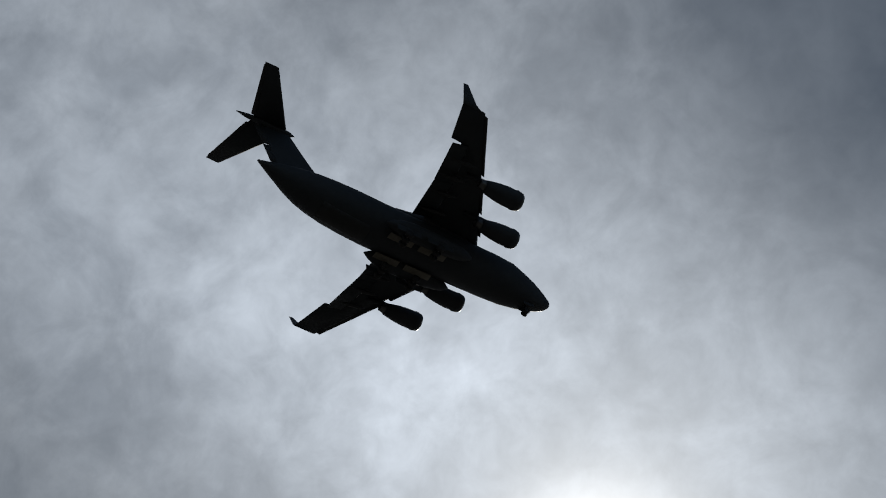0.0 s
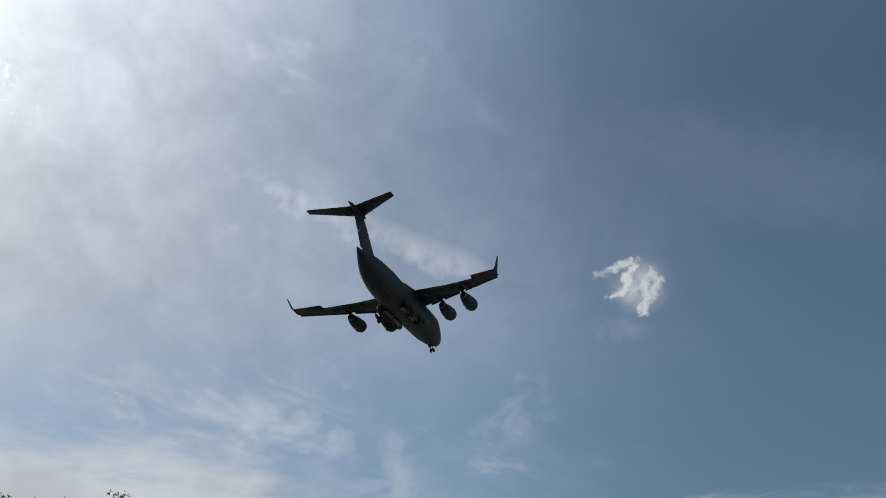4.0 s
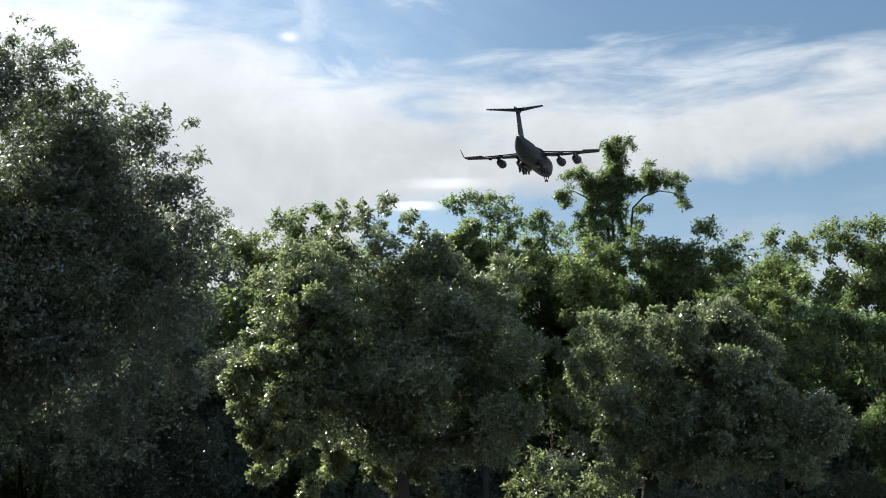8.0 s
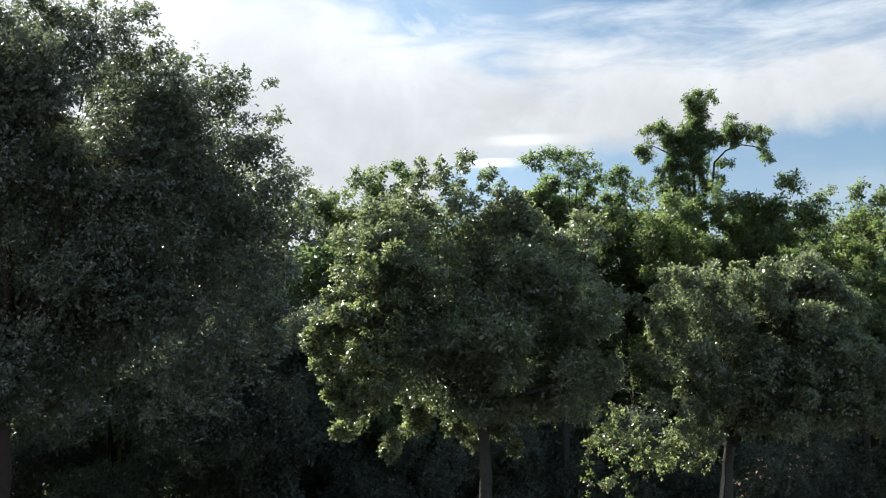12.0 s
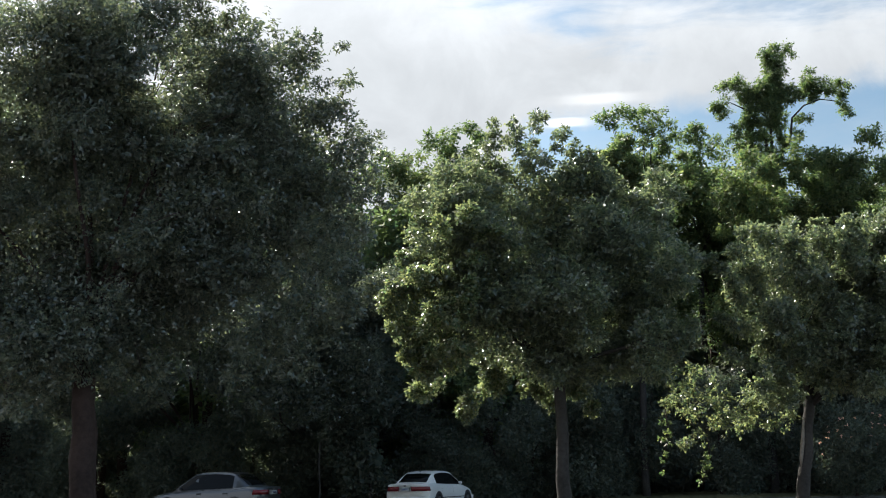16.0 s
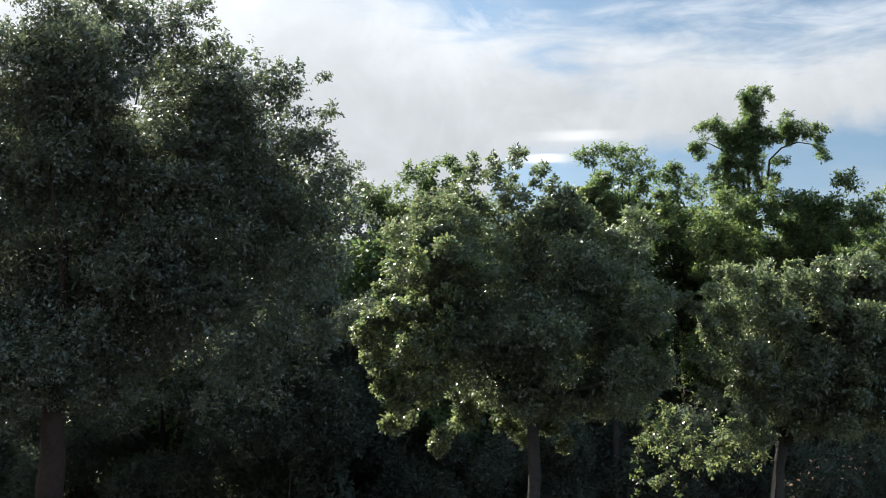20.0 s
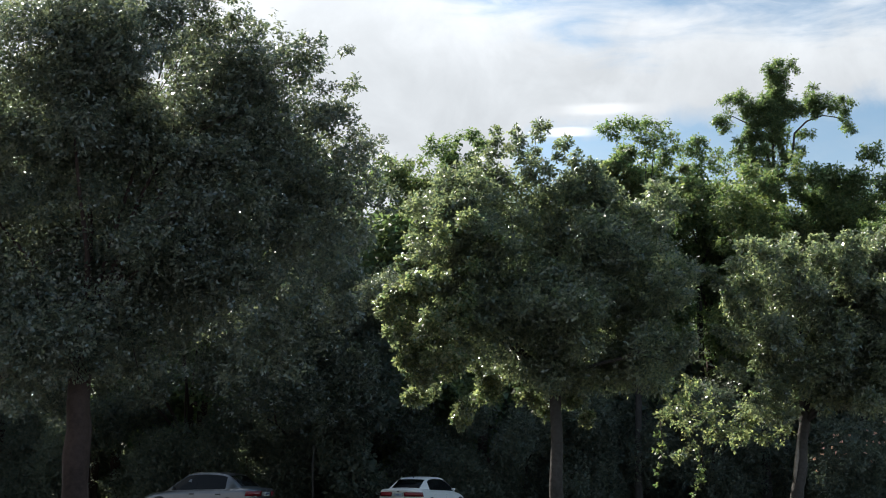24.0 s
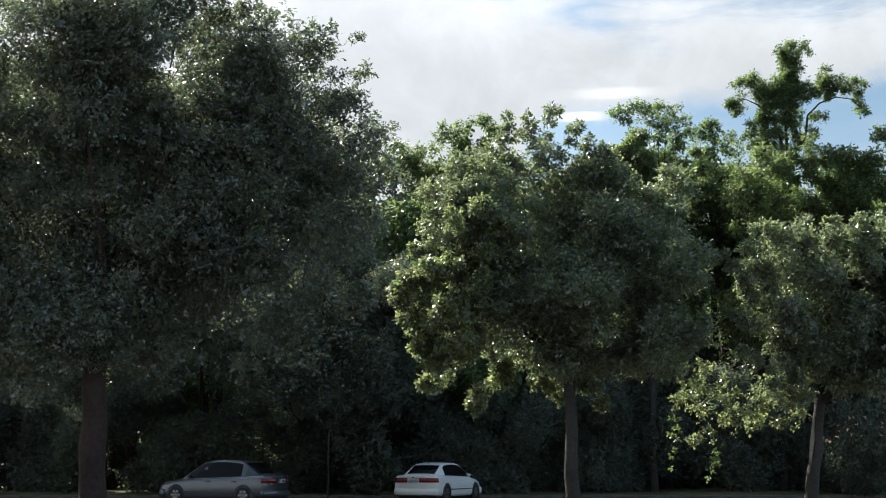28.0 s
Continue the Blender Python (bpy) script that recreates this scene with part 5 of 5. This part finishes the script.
        def wrap(end, g0, run, z0, z1, proud=0.012):
            """A lens that follows the rounded end of the body and turns onto its side."""
            rows = []
            for i in range(11):
                f = i / 10
                if f <= 0.6:
                    g = g0 + (1 - g0) * f / 0.6
                    raw, g = end * L, g
                else:
                    raw, g = end * (L - run * (f - 0.6) / 0.4), 1.0
                col = []
                for z, k in ((z0, 1), (z1, 1), (z1, -1), (z0, -1)):
                    y = g * side(raw, z)
                    n = Vector((end * (1 - g ** 4 * 0.8), g ** 4, 0)).normalized() * (proud * k)
                    col.append((bow(raw, y) + n.x, s * (y + n.y), z))
                rows.append(col if s * end > 0 else col[::-1])
            return skin(rows)

        part("tail_lamp", wrap(-1, 0.3 if tall_deck else 0.42, 0.14, deck - 0.29, deck - 0.13), TAIL_RED, ob)
        part("headlamp", wrap(1, 0.5, 0.16, 0.42, 0.51), CLEAR, ob)
    # front and rear screens
    for a, c, kind_of in ((0, 2, "windscreen"), (6, 7, "rear_window")):
        rows = []
        (x0, z0, w0), (x1, z1, w1) = prof[a], prof[c]
        for f in (0.06, 0.5, 0.92):
            x = x0 + (x1 - x0) * f
            z, w = cabin(x)
            y = w * hw * 0.93
            rows.append([(x, y * g, z + 0.03 - 0.018 * g * g) for g in (-0.98, -0.6, -0.2, 0.2, 0.6, 0.98)])
        glass = part(kind_of, skin(rows, close=False), CAR_GLASS, ob)
        glass.modifiers.new("thick", "SOLIDIFY").thickness = 0.01
    # bumpers, plate, exhaust, badge
    for end in (-1, 1):
        rows = []
        for i in range(17):
            g = -1 + i / 8
            y = g * hw * 0.985
            x = end * (L + 0.045 - (0.3 if end < 0 else 0.42) * abs(g) ** 3)
            rows.append([(x - end * 0.14, y * 0.97, 0.24), (x - end * 0.02, y, 0.27), (x, y, 0.4), (x - end * 0.01, y, 0.48), (x - end * 0.14, y * 0.97, 0.52)])
        part("bumper", skin(rows), paint, ob)
    b = bmesh.new()
    box(b, -L - 0.02, -L + 0.1, -0.17, 0.17, deck - 0.29, deck - 0.15, 0.01)
    plate = part("number_plate", b, PLATE, ob)
    for k in range(5):
        b = bmesh.new()
        box(b, -L - 0.026, -L - 0.019, -0.12 + 0.05 * k, -0.09 + 0.05 * k, deck - 0.25, deck - 0.19)
        part("plate_bar", b, PLATE_INK, plate)
    b = bmesh.new()
    box(b, -L - 0.012, -L + 0.02, -0.05, 0.05, deck - 0.125, deck - 0.075, 0.015)
    part("badge", b, RIM, ob)
    part("exhaust_pipe", tube([(-L + 0.3, -0.45, 0.24), (-L - 0.02, -0.45, 0.23)], [0.03, 0.03], 8), METAL, ob)
    part("underbody", box(bmesh.new(), -L + 0.4, L - 0.4, -hw * 0.85, hw * 0.85, 0.16, 0.3, 0.03), BLACK, ob)
    part("aerial", tube([(-1.0, 0, H - 0.05), (-1.1, 0, H + 0.08)], [0.02, 0.006], 6), BLACK, ob)
    return ob


car("saloon_car", pose(-0.12, 49.3, 0, 0, 0, 66), WHITE, "white four-door saloon car parked, red tail lamps, dark windows", 4.79, 1.82, 1.44, 2.74, True)
car("saloon_car", pose(-7.72, 45.3, 0, 0, 0, 157), SILVER, "silver four-door saloon car parked in deep shade", 4.75, 1.785, 1.53, 2.74, False)


# ---- small things ----
def small_things():
    post = thing("sapling_pole", pose(-4.35, 48.6, 0), "slender dark sapling pole standing beside the parked silver car", "pole")
    part("shaft", tube([(0, 0, 0), (0.02, 0, 0.9), (-0.02, 0.02, 1.8), (0.03, 0, 2.6)], [0.036, 0.032, 0.028, 0.02], 8, wobble=0.08), GREY_BARK, post)
    # hanging vines on the right-hand oak
    for x, y, top, length, seed in ((6.65, 36.5, 2.8, 1.5, 1), (7.8, 36.5, 2.1, 1.2, 2)):
        v = thing("hanging_vine", pose(x, y, top), "leafy vine trailing down from the oak's low bough", "vine", group="vines on the oak")
        pts = [(0.0, 0, 0.3), (0.05, 0, -length * 0.3), (-0.05, 0.03, -length * 0.7), (-0.2, 0, -length)]
        part("stem", tube(pts, [0.012, 0.01, 0.008, 0.005], 5), BARK, v)
        lobes = [(-0.2 * (k / 7) ** 2, 0, -length * k / 7, 0.03 + 0.05 * ((k * 5) % 4) / 3) for k in range(8)]
        foliage("leaves", lobes, 230, 0.09, seed, v, LIGHT_LEAF, 0.08, 0.0)
    # blossom on the shrub at the wood's edge
    lobes = [(16.4, 50.6, 2.4, 1.0), (17.6, 50.9, 2.1, 1.1), (15.9, 50.9, 1.5, 1.1), (18.3, 51.4, 2.8, 1.1), (17.2, 51.2, 0.9, 1.0)]
    sh = tree("flowering_shrub", (17.0, 51.8, 0.1), 1.6, 0.06, lobes, 22000, 0.1, 901, SHRUB_LEAF, "dark shrub dotted with faded pink blossom clusters", clump=0.45, limbs=4, sides=6, category="shrub")
    rng = random.Random(8)
    for k in range(34):
        x, y, z, r = rng.choice(lobes[:4])
        a, b = rng.uniform(0, 6.28), rng.uniform(-0.2, 1.2)
        p = (x - 17.0 + r * math.cos(a) * math.cos(b), y - 51.8 - abs(r * math.sin(a) * math.cos(b)), z + r * math.sin(b) * 0.8)
        foliage("blossom", [(*p, 0.05)], 14, 0.055, 950 + k, sh, BLOSSOM, 0.05, 0.0)


small_things()


# ---- what moves ----
def flight(x, y, z, heading, pitch, bank):
    return pose(x, y, z, bank, -(pitch - 1.8), 90 - heading)


def motions():
    rows = [
        (0.0, -84.0, 59.2, 156.9, 19.5, 17.18, 0.95),
        (0.5, -69.9, 82.6, 158.7, 20.39, 16.07, 1.63),
        (1.0, -57.5, 106.6, 158.9, 21.08, 15.0, 1.66),
        (1.5, -46.3, 128.6, 159.8, 21.5, 14.6, 1.67),
        (2.0, -35.7, 152.4, 159.2, 21.86, 13.72, 1.31),
        (2.5, -25.0, 175.9, 158.3, 22.21, 12.89, 1.03),
        (3.0, -14.4, 199.3, 157.3, 22.54, 12.13, 0.83),
        (4.0, 6.8, 245.6, 154.7, 23.14, 10.76, 0.67),
        (5.0, 28.0, 291.1, 151.4, 23.67, 9.62, 0.83),
        (6.0, 49.0, 335.9, 147.4, 24.14, 8.71, 1.32),
        (7.0, 70.0, 380.0, 142.6, 24.54, 8.02, 2.13),
        (8.0, 91.0, 423.5, 137.4, 24.86, 7.7, 3.0),
        (9.0, 112.0, 466.8, 133.3, 25.12, 7.5, 3.4),
        (10.0, 138.0, 508.1, 127.0, 25.31, 7.31, 3.4),
        (14.0, 226.0, 672.0, 99.0, 25.5, 7.0, 1.0),
        (18.0, 310.0, 836.0, 71.0, 25.5, 7.0, 0.0),
        (22.0, 391.0, 1000.0, 46.0, 25.5, 7.0, 0.0),
        (28.0, 513.0, 1244.0, 14.0, 25.5, 6.0, 0.0)]
    walk(PLANE, [(t, flight(*r)) for t, *r in rows])


motions()
